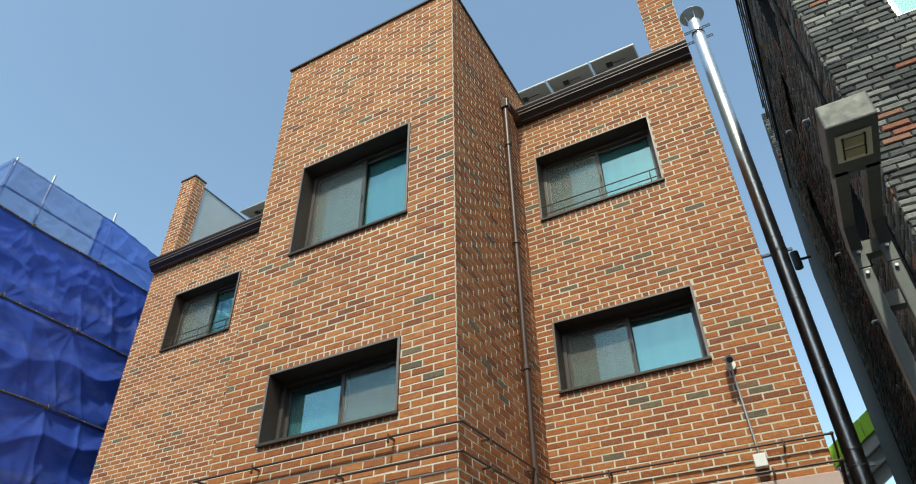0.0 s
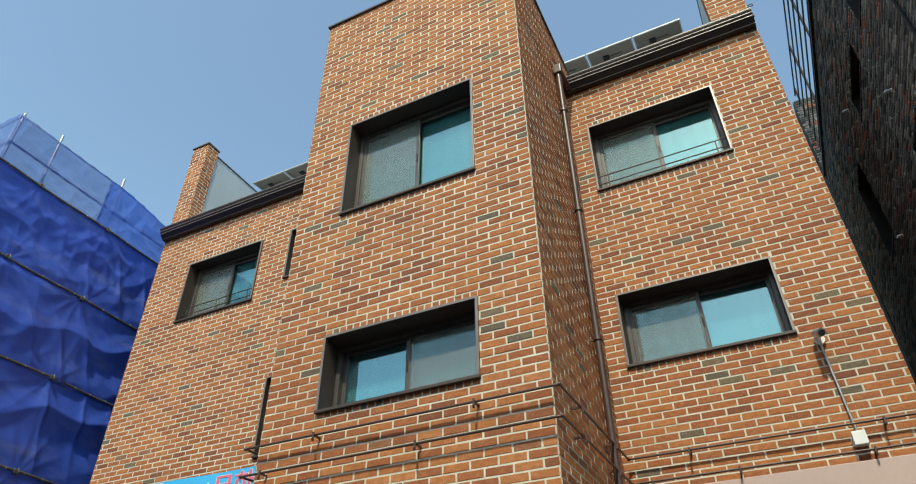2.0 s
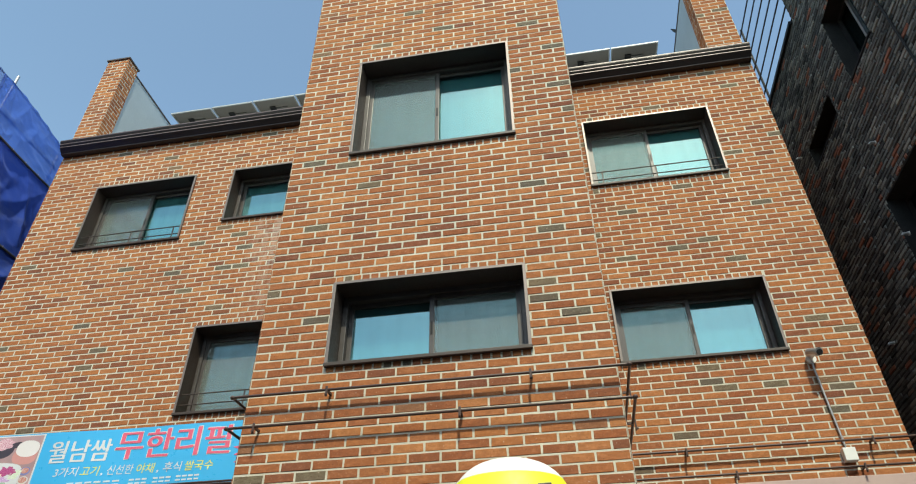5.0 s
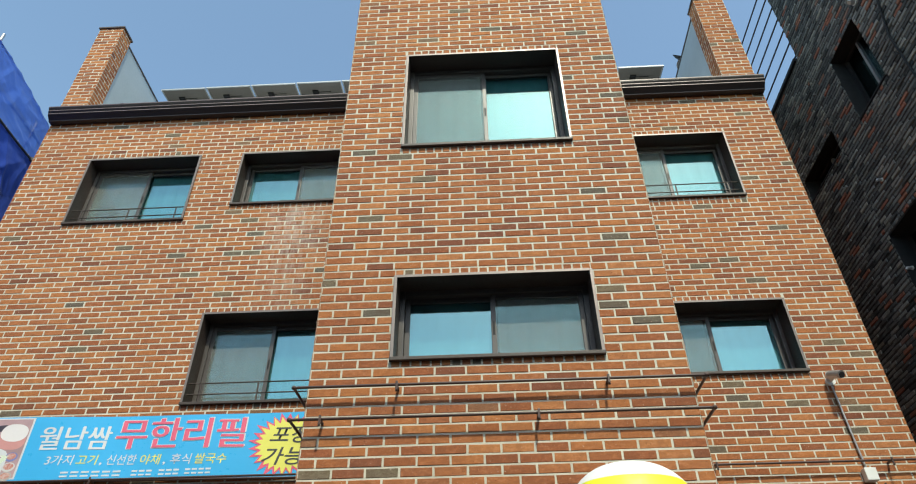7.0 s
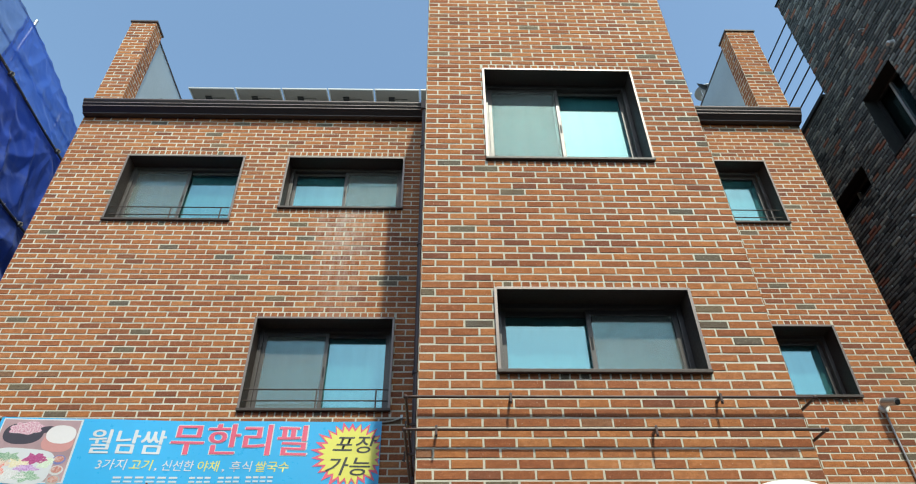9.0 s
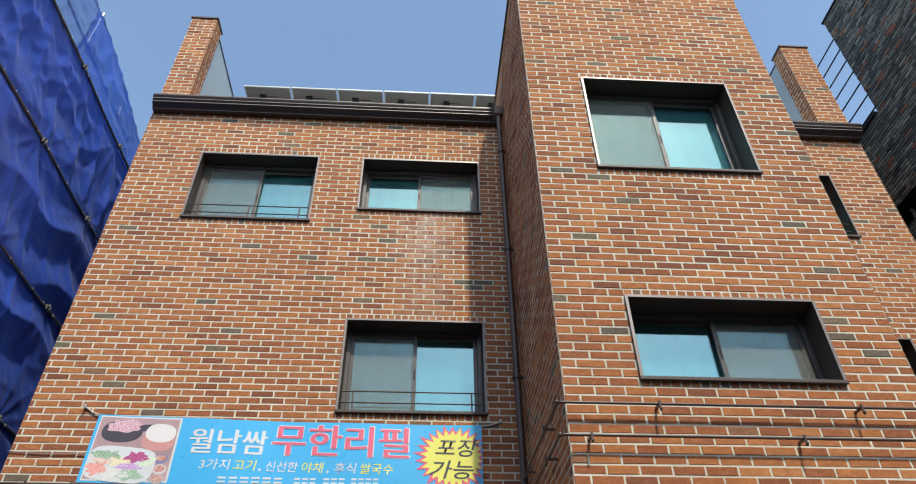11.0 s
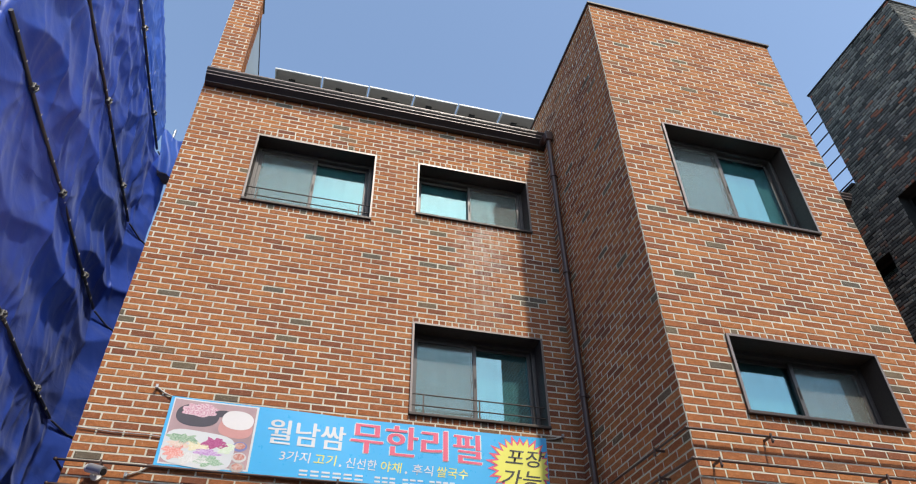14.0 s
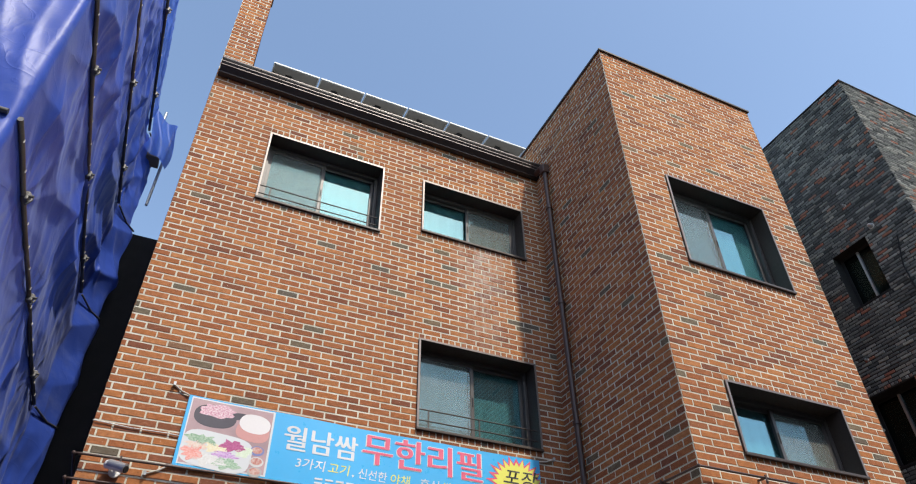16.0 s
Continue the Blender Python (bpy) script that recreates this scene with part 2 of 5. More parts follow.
def box(bm, x0, x1, y0, y1, z0, z1, bevel=0.0):
    v = [bm.verts.new((x, y, z)) for x in (x0, x1) for y in (y0, y1) for z in (z0, z1)]
    f = [bm.faces.new([v[i] for i in q]) for q in ((0, 1, 3, 2), (4, 6, 7, 5), (0, 4, 5, 1), (2, 3, 7, 6), (0, 2, 6, 4), (1, 5, 7, 3))]
    if bevel > 0:
        edges = {e for q in f for e in q.edges}
        bmesh.ops.bevel(bm, geom=list(edges), offset=bevel, segments=2, affect="EDGES", profile=0.6)


def tube(bm, pts, r, sides=12, caps=True):
    """A round bar along a line of points."""
    pts = [Vector(p) for p in pts]
    rings, side = [], None
    for i, p in enumerate(pts):
        d = (pts[min(i + 1, len(pts) - 1)] - pts[max(i - 1, 0)]).normalized()
        if side is None:
            side = d.orthogonal().normalized()
        side = (side - d * side.dot(d)).normalized()
        up = d.cross(side)
        rr = r[i] if isinstance(r, (list, tuple)) else r
        rings.append([bm.verts.new(p + (side * math.cos(a) + up * math.sin(a)) * rr) for a in (2 * math.pi * k / sides for k in range(sides))])
    for a, b in zip(rings, rings[1:]):
        for k in range(sides):
            bm.faces.new((a[k], a[(k + 1) % sides], b[(k + 1) % sides], b[k])).smooth = True
    if caps:
        bm.faces.new([bm.verts.new(v.co) for v in rings[0][::-1]])
        bm.faces.new([bm.verts.new(v.co) for v in rings[-1]])


def bent(pts, r=0.04, n=5):
    """Points of a line with rounded corners."""
    pts = [Vector(p) for p in pts]
    out = [pts[0]]
    for a, b, c in zip(pts, pts[1:], pts[2:]):
        p, q = b + (a - b).normalized() * r, b + (c - b).normalized() * r
        for k in range(n + 1):
            t = k / n
            out.append(p * (1 - t) ** 2 + b * 2 * t * (1 - t) + q * t * t)
    return out + [pts[-1]]


def part(name, bm, material, parent=None, label=""):
    me = bpy.data.meshes.new(name)
    bmesh.ops.recalc_face_normals(bm, faces=bm.faces)
    bm.to_mesh(me)
    bm.free()
    me.materials.append(material)
    ob = new(name, me)
    if parent:
        ob.parent = parent
        ob.matrix_parent_inverse = parent.matrix_world.inverted()
    if label:
        tagged(ob, label)
    return ob


def boxes(name, spans, material, parent=None, label="", bevel=0.0):
    bm = bmesh.new()
    for s in spans:
        box(bm, *s, bevel=bevel)
    return part(name, bm, material, parent, label)


def rod(name, pts, r, material, parent=None, label="", sides=12):
    bm = bmesh.new()
    tube(bm, pts, r, sides)
    return part(name, bm, material, parent, label)


def thing(name, at, label, category, group="", kind=""):
    ob = new(name)
    ob.empty_display_size = 0.1
    ob.location = at
    bpy.context.view_layer.update()
    return tagged(ob, label, category, group, kind)


# ---- brickwork ----
COURSE, PITCH, JOINT = 0.0763, 0.2385, 0.0152


def cells(u0, u1, z0, z1, holes, course, pitch, joint, zero=0.0, uzero=0.0, rng=None, loose=0.0):
    """The bricks of one wall face as (u0, u1, z0, z1): half bond, cut at the openings, with upright headers over and under each."""
    out = []
    first = math.floor((z0 - zero) / course)
    for row in range(first, math.ceil((z1 - zero) / course)):
        a, b = max(z0, zero + row * course + joint / 2), min(z1, zero + (row + 1) * course - joint / 2)
        if b - a < 0.02:
            continue
        spans = []
        shift = uzero + (pitch / 2 if row % 2 else 0) + (rng.uniform(-loose, loose) if loose else 0)
        k = math.floor((u0 - shift) / pitch)
        while shift + k * pitch < u1:
            spans.append((max(u0, shift + k * pitch + joint / 2), min(u1, shift + (k + 1) * pitch - joint / 2), a, b))
            k += 1
        for h0, h1, g0, g1 in holes:
            near = (abs(a - g1) < course * 0.75 and b > g1) or (abs(b - g0) < course * 0.75 and a < g0)
            if near or (b > g0 and a < g1):
                cut = []
                for s in spans:
                    if s[1] <= h0 or s[0] >= h1:
                        cut.append(s)
                        continue
                    if s[0] < h0:
                        cut.append((s[0], h0, s[2], s[3]))
                    if s[1] > h1:
                        cut.append((h1, s[1], s[2], s[3]))
                spans = cut
                if near:
                    lo, hi = (max(a, g1), b) if b > g1 else (a, min(b, g0))
                    count = max(1, round((h1 - h0) / (pitch / 3)))
                    w = (h1 - h0) / count
                    if hi - lo > 0.02:
                        spans += [(h0 + i * w + joint / 2, h0 + (i + 1) * w - joint / 2, lo, hi) for i in range(count)]
        out += [s for s in spans if s[1] - s[0] > 0.018]
    return out


def brick_shape(w, h, d, c=0.004, back=0.004, rng=None, wear=0.0016):
    """Corners and faces of one brick round its own centre: u across, z up, its face at d in front of the wall, with worn uneven edges."""
    v = [(sx * w / 2, -back, sz * h / 2) for sx, sz in ((-1, -1), (1, -1), (1, 1), (-1, 1))]
    v += [(sx * w / 2, d - c, sz * h / 2) for sx, sz in ((-1, -1), (1, -1), (1, 1), (-1, 1))]
    v += [(sx * (w / 2 - c), d, sz * (h / 2 - c)) for sx, sz in ((-1, -1), (1, -1), (1, 1), (-1, 1))]
    if rng:
        v = v[:4] + [(a + rng.uniform(-wear, wear), b + rng.uniform(-wear, wear) * 0.5, e + rng.uniform(-wear, wear)) for a, b, e in v[4:]]
    f = [(8, 9, 10, 11)]
    for i in range(4):
        j = (i + 1) % 4
        f += [(i, j, 4 + j, 4 + i), (4 + i, 4 + j, 8 + j, 8 + i)]
    return v, f


def lay(wall, spans, place, mat_one, mat_all, single, proud=0.0035, rough=0.0, seed=1, chip=0.0025, worn=0.0018, tooled=0.0):
    """Sets bricks on a wall: those inside the stretch `single` (u0, u1, z0, z1) each as its own piece, the others joined."""
    rng = random.Random(seed)
    full = {}
    verts, faces, count = [], [], 0
    for u0, u1, z0, z1 in spans:
        w, h, cu, cz = u1 - u0, z1 - z0, (u0 + u1) / 2, (z0 + z1) / 2
        inside = single and single[0] < cu < single[1] and single[2] < cz < single[3] and count < 300
        if inside:
            count += 1
            key = (round(w, 2), round(h, 2), rng.randrange(6))
            if key not in full:
                v, f = brick_shape(w, h, proud, chip, rng=rng, wear=worn)
                me = bpy.data.meshes.new("brick")
                me.from_pydata([place(a, d, b) - place(0, 0, 0) for a, d, b in v], [], f)
                me.materials.append(mat_one)
                me.update()
                full[key] = me
            ob = new("brick", full[key])
            ob.parent = wall
            ob.location = place(cu, rng.uniform(-0.4, 0.5) * min(proud, 0.0035) + rng.uniform(-rough, rough), cz)
        else:
            v, f = brick_shape(w - rng.uniform(0, 0.003), h - rng.uniform(0, 0.002), proud + rng.uniform(-0.4, 0.5) * min(proud, 0.0035) + rng.uniform(-rough, rough), chip, rng=rng, wear=worn)
            n = len(verts)
            t = rng.uniform(-0.006, 0.006) if not rough else rng.uniform(-0.02, 0.02)
            verts += [place(cu + a, d, cz + b + a * t) for a, d, b in v]
            faces += [tuple(n + i for i in q) for q in f]
    if tooled:
        # hollow tooled mortar: it slopes up to the brick on all four sides
        pv, pf, j = [], [], JOINT / 2
        for u0, u1, z0, z1 in spans:
            n = len(pv)
            for g, d in ((j, 0.0006), (-0.0008, tooled)):
                pv += [place(u, d, z) for u, z in ((u0 - g, z0 - g), (u1 + g, z0 - g), (u1 + g, z1 + g), (u0 - g, z1 + g))]
            pf += [(n + i, n + (i + 1) % 4, n + 4 + (i + 1) % 4, n + 4 + i) for i in range(4)]
        me = bpy.data.meshes.new("pointing")
        me.from_pydata(pv, [], pf)
        me.materials.append(M_MORTAR)
        me.update()
        ob = new("pointing", me)
        ob.parent = wall
        tagged(ob, kind="stuff")
    me = bpy.data.meshes.new("brickwork")
    me.from_pydata(verts, [], faces)
    me.materials.append(mat_all)
    me.update()
    ob = new("brickwork", me)
    ob.parent = wall
    return tagged(ob, kind="stuff")


def wall_with_holes(name, u0, u1, z0, z1, holes, solid, material, label):
    """A thick wall; solid(u0, u1, z0, z1) gives the block between those bounds."""
    us = sorted({u0, u1, *(h for q in holes for h in q[:2])})
    zs = sorted({z0, z1, *(h for q in holes for h in q[2:])})
    bm = bmesh.new()
    for a, b in zip(us, us[1:]):
        for c, d in zip(zs, zs[1:]):
            if not any(h[0] <= (a + b) / 2 <= h[1] and h[2] <= (c + d) / 2 <= h[3] for h in holes):
                box(bm, *solid(a, b, c, d))
    bmesh.ops.remove_doubles(bm, verts=bm.verts, dist=0.0005)
    return tagged(part(name, bm, material), label, "wall", kind="structure")


# ---- the red brick building ----
YM, YB = 6.808, 4.783
XL, XR, TL, TR = -10.515, 0.04, -5.47, -2.62
TOP_M, TOP_T = 9.40, 10.1
HOLES_M = [(-9.635, -8.025, 7.24, 8.42), (-7.435, -5.815, 7.465, 8.42), (-7.42, -5.83, 4.635, 5.785), (-2.39, -0.723, 7.275, 8.44), (-2.4, -0.73, 4.797, 5.71)]
HOLES_T = [(-4.865, -3.214, 6.324, 7.748), (-4.862, -3.224, 4.008, 4.795)]

WIN_COUNT = [0]


def window(x0, x1, z0, z1, y, clear_left, guard, label, depth=0.29):
    """A sliding window set deep in a metal casing: one sash of clear glass, the other behind an insect screen."""
    WIN_COUNT[0] += 1
    w = thing("window_%d" % WIN_COUNT[0], ((x0 + x1) / 2, y, z0), label, "window", kind="structure")
    e, f = 0.022, y - 0.03
    bm = bmesh.new()
    box(bm, x0, x0 + e, f + 0.004, y + depth, z0, z1)
    box(bm, x1 - e, x1, f + 0.004, y + depth, z0, z1)
    box(bm, x0 + e, x1 - e, f + 0.004, y + depth, z1 - e, z1)
    box(bm, x0 + e, x1 - e, f + 0.004, y + depth, z0, z0 + e)
    part("casing", bm, M_BRONZE, w)
    # front edges in a paler bronze, which paints in the sun's glint
    bm = bmesh.new()
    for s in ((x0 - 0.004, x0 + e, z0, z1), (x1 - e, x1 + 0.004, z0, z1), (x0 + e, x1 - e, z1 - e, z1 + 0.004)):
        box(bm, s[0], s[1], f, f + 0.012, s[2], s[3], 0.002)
    part("casing_edge", bm, M_BRONZE_EDGE, w, "metal edge coloured paler for sun glint")
    boxes("window_sill", [(x0 - 0.008, x1 + 0.008, f - 0.008, f + 0.03, z0 - 0.004, z0 + e + 0.004)], M_BRONZE, w, bevel=0.004)
    a0, a1, b0, b1, d = x0 + e, x1 - e, z0 + e, z1 - e, y + depth - 0.1
    t = 0.045
    bm = bmesh.new()
    for s in ((a0, a0 + t, b0, b1), (a1 - t, a1, b0, b1), (a0 + t, a1 - t, b1 - t, b1), (a0 + t, a1 - t, b0, b0 + t * 0.8)):
        box(bm, s[0], s[1], d, d + 0.1, s[2], s[3], 0.004)
    box(bm, a0 + t, a1 - t, d + 0.047, d + 0.053, b0 + t * 0.8, b0 + t * 0.8 + 0.012)
    part("window_frame", bm, M_SASH, w)
    mid = (a0 + a1) / 2
    for left in (True, False):
        clear = left == clear_left
        s0, s1 = (a0 + t, mid + 0.03) if left else (mid - 0.03, a1 - t)
        q0, q1 = b0 + t * 0.8 + 0.004, b1 - t - 0.004
        yy = d + (0.056 if clear else 0.02)
        st = 0.042
        bm = bmesh.new()
        for s in ((s0, s0 + st, q0, q1), (s1 - st, s1, q0, q1), (s0 + st, s1 - st, q1 - st, q1), (s0 + st, s1 - st, q0, q0 + st)):
            box(bm, s[0], s[1], yy, yy + 0.03, s[2], s[3], 0.004)
        sash = part("sash", bm, M_SASH, w)
        pane = boxes("pane", [(s0 + st - 0.005, s1 - st + 0.005, yy + 0.016, yy + 0.02, q0 + st - 0.005, q1 - st + 0.005)], M_GLASS, sash)
        if not clear:
            boxes("insect_screen", [(s0 + st - 0.004, s1 - st + 0.004, yy + 0.006, yy + 0.0075, q0 + st - 0.004, q1 - st + 0.004)], M_SCREEN, sash, "fine grey insect mesh")
        boxes("sash_pull", [(s1 - 0.03 if left else s0 + 0.012, s1 - 0.012 if left else s0 + 0.03, yy - 0.006, yy + 0.002, (q0 + q1) / 2 - 0.06, (q0 + q1) / 2 + 0.06)], M_BLACK, sash, bevel=0.002)
    # blind hanging in soft folds behind the glass
    bm = bmesh.new()
    n, yb = 60, d + 0.108
    cols = []
    for i in range(n + 1):
        x = x0 + (x1 - x0) * i / n
        dy = 0.005 * math.sin(x * 31) + 0.002 * math.sin(x * 73 + 1)
        cols.append((bm.verts.new((x, yb + dy, z0)), bm.verts.new((x, yb + dy, z1))))
    for p, q in zip(cols, cols[1:]):
        bm.faces.new((p[0], q[0], q[1], p[1])).smooth = True
    part("blind", bm, M_BLIND, w, "pale drawn blind")
    boxes("room_back", [(x0, x1, yb + 0.1, yb + 0.12, z0, z1)], M_DARKROOM, w)
    if guard:
        g = y + 0.035
        top, low = z0 + 0.27, z0 + 0.14
        for z in (top, low):
            r = rod("guard_bar", [(x0 + e, g, z), (x1 - e, g, z)], 0.008, M_BRONZE, w, sides=8)
        for x in (x0 + 0.16, (x0 + x1) / 2, x1 - 0.16):
            boxes("guard_post", [(x - 0.008, x + 0.008, g - 0.004, g + 0.004, z0 + e, top)], M_BRONZE, w)
    return w


LBL = "dark bronze cased sliding window in red brick wall"
window(*HOLES_M[0], YM, False, True, LBL + " with guard bars")
window(*HOLES_M[1], YM, True, False, "small dark bronze cased sliding window over lime-stained brick")
window(*HOLES_M[2], YM, False, True, LBL + " with guard bars above banner")
window(*HOLES_M[3], YM, False, True, LBL + " with guard bars")
window(*HOLES_M[4], YM, False, False, LBL + " beside security camera")
window(*HOLES_T[0], YB, False, False, "large dark bronze cased sliding window high on brick tower")
window(*HOLES_T[1], YB, True, False, "wide low dark bronze cased sliding window on brick tower")

front = lambda y: (lambda u, d, z: Vector((u, y - d, z)))
wall_m = wall_with_holes("wall_main", XL, XR, 0.0, TOP_M, HOLES_M, lambda a, b, c, d: (a, b, YM, YM + 0.3, c, d), M_MORTAR, "red brick main wall with pale mortar joints")
wall_t = wall_with_holes("wall_tower_front", TL, TR, 0.0, TOP_T, HOLES_T, lambda a, b, c, d: (a, b, YB, YB + 0.3, c, d), M_MORTAR, "red brick front of projecting stair tower")
wall_tr = wall_with_holes("wall_tower_east", YB + 0.3, 7.4, 0.0, TOP_T, [], lambda a, b, c, d: (TR - 0.3, TR, a, b, c, d), M_MORTAR, "red brick flank of projecting tower")
wall_tl = wall_with_holes("wall_tower_west", YB + 0.3, 7.4, 0.0, TOP_T, [], lambda a, b, c, d: (TL, TL + 0.3, a, b, c, d), M_MORTAR, "shaded red brick flank of projecting tower")
wall_r = wall_with_holes("wall_east", YM + 0.3, 13.0, 0.0, TOP_M, [], lambda a, b, c, d: (XR - 0.3, XR, a, b, c, d), M_MORTAR, "red brick end wall")
wall_l = wall_with_holes("wall_west", YM + 0.3, 13.0, 0.0, TOP_M, [], lambda a, b, c, d: (XL, XL + 0.3, a, b, c, d), M_MORTAR, "red brick end wall")
boxes_roof = tagged(boxes("roof_terrace", [(XL + 0.3, XR - 0.3, YM + 0.3, 13.0, 9.1, 9.35)], M_ROOF), "flat grey roof terrace", "roof", kind="structure")
tagged(boxes("wall_back", [(XL, XR, 13.0, 13.3, 0.0, TOP_M)], M_CONCRETE), "plain rear wall", "wall", kind="structure")
tagged(boxes("tower_roof", [(TL + 0.3, TR - 0.3, YB + 0.3, 7.4, TOP_T - 0.3, TOP_T - 0.1)], M_ROOF), "flat tower roof", "roof", kind="structure")
tagged(boxes("wall_tower_back", [(TL, TR, 7.4, 7.6, TOP_M, TOP_T)], M_CONCRETE), "plain tower rear wall", "wall", kind="structure")

# thin metal coping round the tower top
bm = bmesh.new()
box(bm, TL - 0.03, TR + 0.03, YB - 0.035, YB + 0.32, TOP_T, TOP_T + 0.035, 0.004)
box(bm, TL - 0.03, TL + 0.32, YB + 0.32, 7.6, TOP_T, TOP_T + 0.035, 0.004)
box(bm, TR - 0.32, TR + 0.03, YB + 0.32, 7.6, TOP_T, TOP_T + 0.035, 0.004)
tagged(part("coping", bm, M_BRONZE), "thin dark metal coping on tower", "coping", kind="structure")

# parapet wings at both ends of the terrace
PIERS = []
for name, x0, x1, inner in (("wing_wall_west", XL, -10.105, -10.105), ("wing_wall_east", -0.44, XR, -0.44)):
    ww = boxes(name, [(x0, x1, YM, YM + 0.28, TOP_M, 11.62)], M_MORTAR)
    tagged(ww, "tall red brick parapet pier at terrace end", "parapet", kind="structure")
    PIERS.append((ww, x0, x1))
    c0, c1 = (x0 + 0.05, x1 - 0.02) if inner == -10.105 else (x0 + 0.02, x1 - 0.05)
    boxes("stucco_panel", [(c0, c1, YM + 0.28, 12.6, TOP_M - 0.2, 11.5)], M_STUCCO, ww, "smooth grey stucco side wall")
    boxes("coping", [(x0 - 0.02, x1 + 0.02, YM - 0.025, YM + 0.3, 11.62, 11.655)], M_BRONZE, ww, bevel=0.004)
    boxes("edge_trim", [(c0 - 0.012, c1 + 0.012, YM + 0.3, 12.6, 11.5, 11.53)], M_BRONZE, ww)

# gutters with a stepped profile


def gutter(x0, x1):
    g = thing("gutter", ((x0 + x1) / 2, YM, 9.2), "dark brown metal box gutter under roof edge", "gutter")
    prof = [(0.0, 9.2), (-0.085, 9.2), (-0.085, 9.216), (-0.15, 9.28), (-0.15, 9.298), (-0.169, 9.326), (-0.169, 9.344), (-0.188, 9.378), (-0.188, 9.408), (-0.174, 9.408), (-0.174, 9.39), (0.0, 9.41)]
    bm = bmesh.new()
    rows = [[bm.verts.new((x, YM - 0.011 + a, b)) for a, b in prof] for x in (x0, x1)]
    n = len(prof)
    for i in range(n):
        bm.faces.new((rows[0][i], rows[0][(i + 1) % n], rows[1][(i + 1) % n], rows[1][i]))
    bm.faces.new(rows[0][::-1])
    bm.faces.new(rows[1])
    part("trough", bm, M_GUTTER, g)
    # sunlight on the ribs is put into their paler colour
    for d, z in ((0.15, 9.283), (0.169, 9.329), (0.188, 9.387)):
        boxes("rib", [(x0 + 0.002, x1 - 0.002, YM - 0.015 - d, YM - 0.009 - d, z, z + 0.013)], M_RIB, g, "metal rib coloured paler for the sun on it", bevel=0.002)
    for k in range(int((x1 - x0) / 2.2)):
        x = x0 + 1.1 + k * 2.2
        boxes("joint_cover", [(x - 0.02, x + 0.02, YM - 0.199, YM - 0.1, 9.372, 9.414)], M_GUTTER, g)
    return g


gutter(XL + 0.02, TL - 0.002)
gutter(TR + 0.002, XR + 0.0)


def downpipe(x, y, side):
    d = thing("downpipe", (x, y, 0.2), "brown square-shouldered rain downpipe in tower corner", "downpipe")
    boxes("hopper", [(x - 0.055, x + 0.055, y - 0.055, y + 0.055, 9.03, 9.2)], M_PIPE, d, bevel=0.012)
    rod("elbow", bent([(x, y, 9.12), (x, y + 0.02, 9.2), (x, max(y + 0.04, YM - 0.1), 9.25)], 0.05), 0.045, M_PIPE, d)
    rod("pipe", [(x, y, 0.1), (x, y, 9.06)], 0.036, M_PIPE, d, sides=14)
    for z in (1.5, 3.2, 4.9, 6.6, 8.3):
        bm = bmesh.new()
        tube(bm, [(x, y, z - 0.02), (x, y, z + 0.02)], 0.049, 14)
        box(bm, min(x, x - side * 0.1), max(x, x - side * 0.1), y - 0.008, y + 0.008, z - 0.012, z + 0.012)
        part("clip", bm, M_PIPE, d)
    return d


downpipe(TL - 0.075, 6.45, -1)
downpipe(TR + 0.075, 6.22, 1)

# ---- gas pipes round the building ----


def bracket(run, x, y, z, nx, ny):
    """A strap with a bolt that holds a pipe off the wall; nx, ny point out of the wall."""
    bm = bmesh.new()
    w = 0.009
    if ny:
        box(bm, x - w, x + w, min(y, y - ny * 0.09), max(y, y - ny * 0.09), z - 0.012, z + 0.004)
        box(bm, x - w, x + w, y - 0.006 + ny * 0.018, y + 0.006 + ny * 0.018, z - 0.06, z + 0.022, 0.003)
        tube(bm, [(x, y + ny * 0.012, z - 0.045), (x, y + ny * 0.035, z - 0.045)], 0.008, 8)
    else:
        box(bm, min(x, x - nx * 0.09), max(x, x - nx * 0.09), y - w, y + w, z - 0.012, z + 0.004)
        box(bm, x - 0.006 + nx * 0.018, x + 0.006 + nx * 0.018, y - w, y + w, z - 0.06, z + 0.022, 0.003)
        tube(bm, [(x + nx * 0.012, y, z - 0.045), (x + nx * 0.035, y, z - 0.045)], 0.008, 8)
    part("bracket", bm, M_PIPE, run)


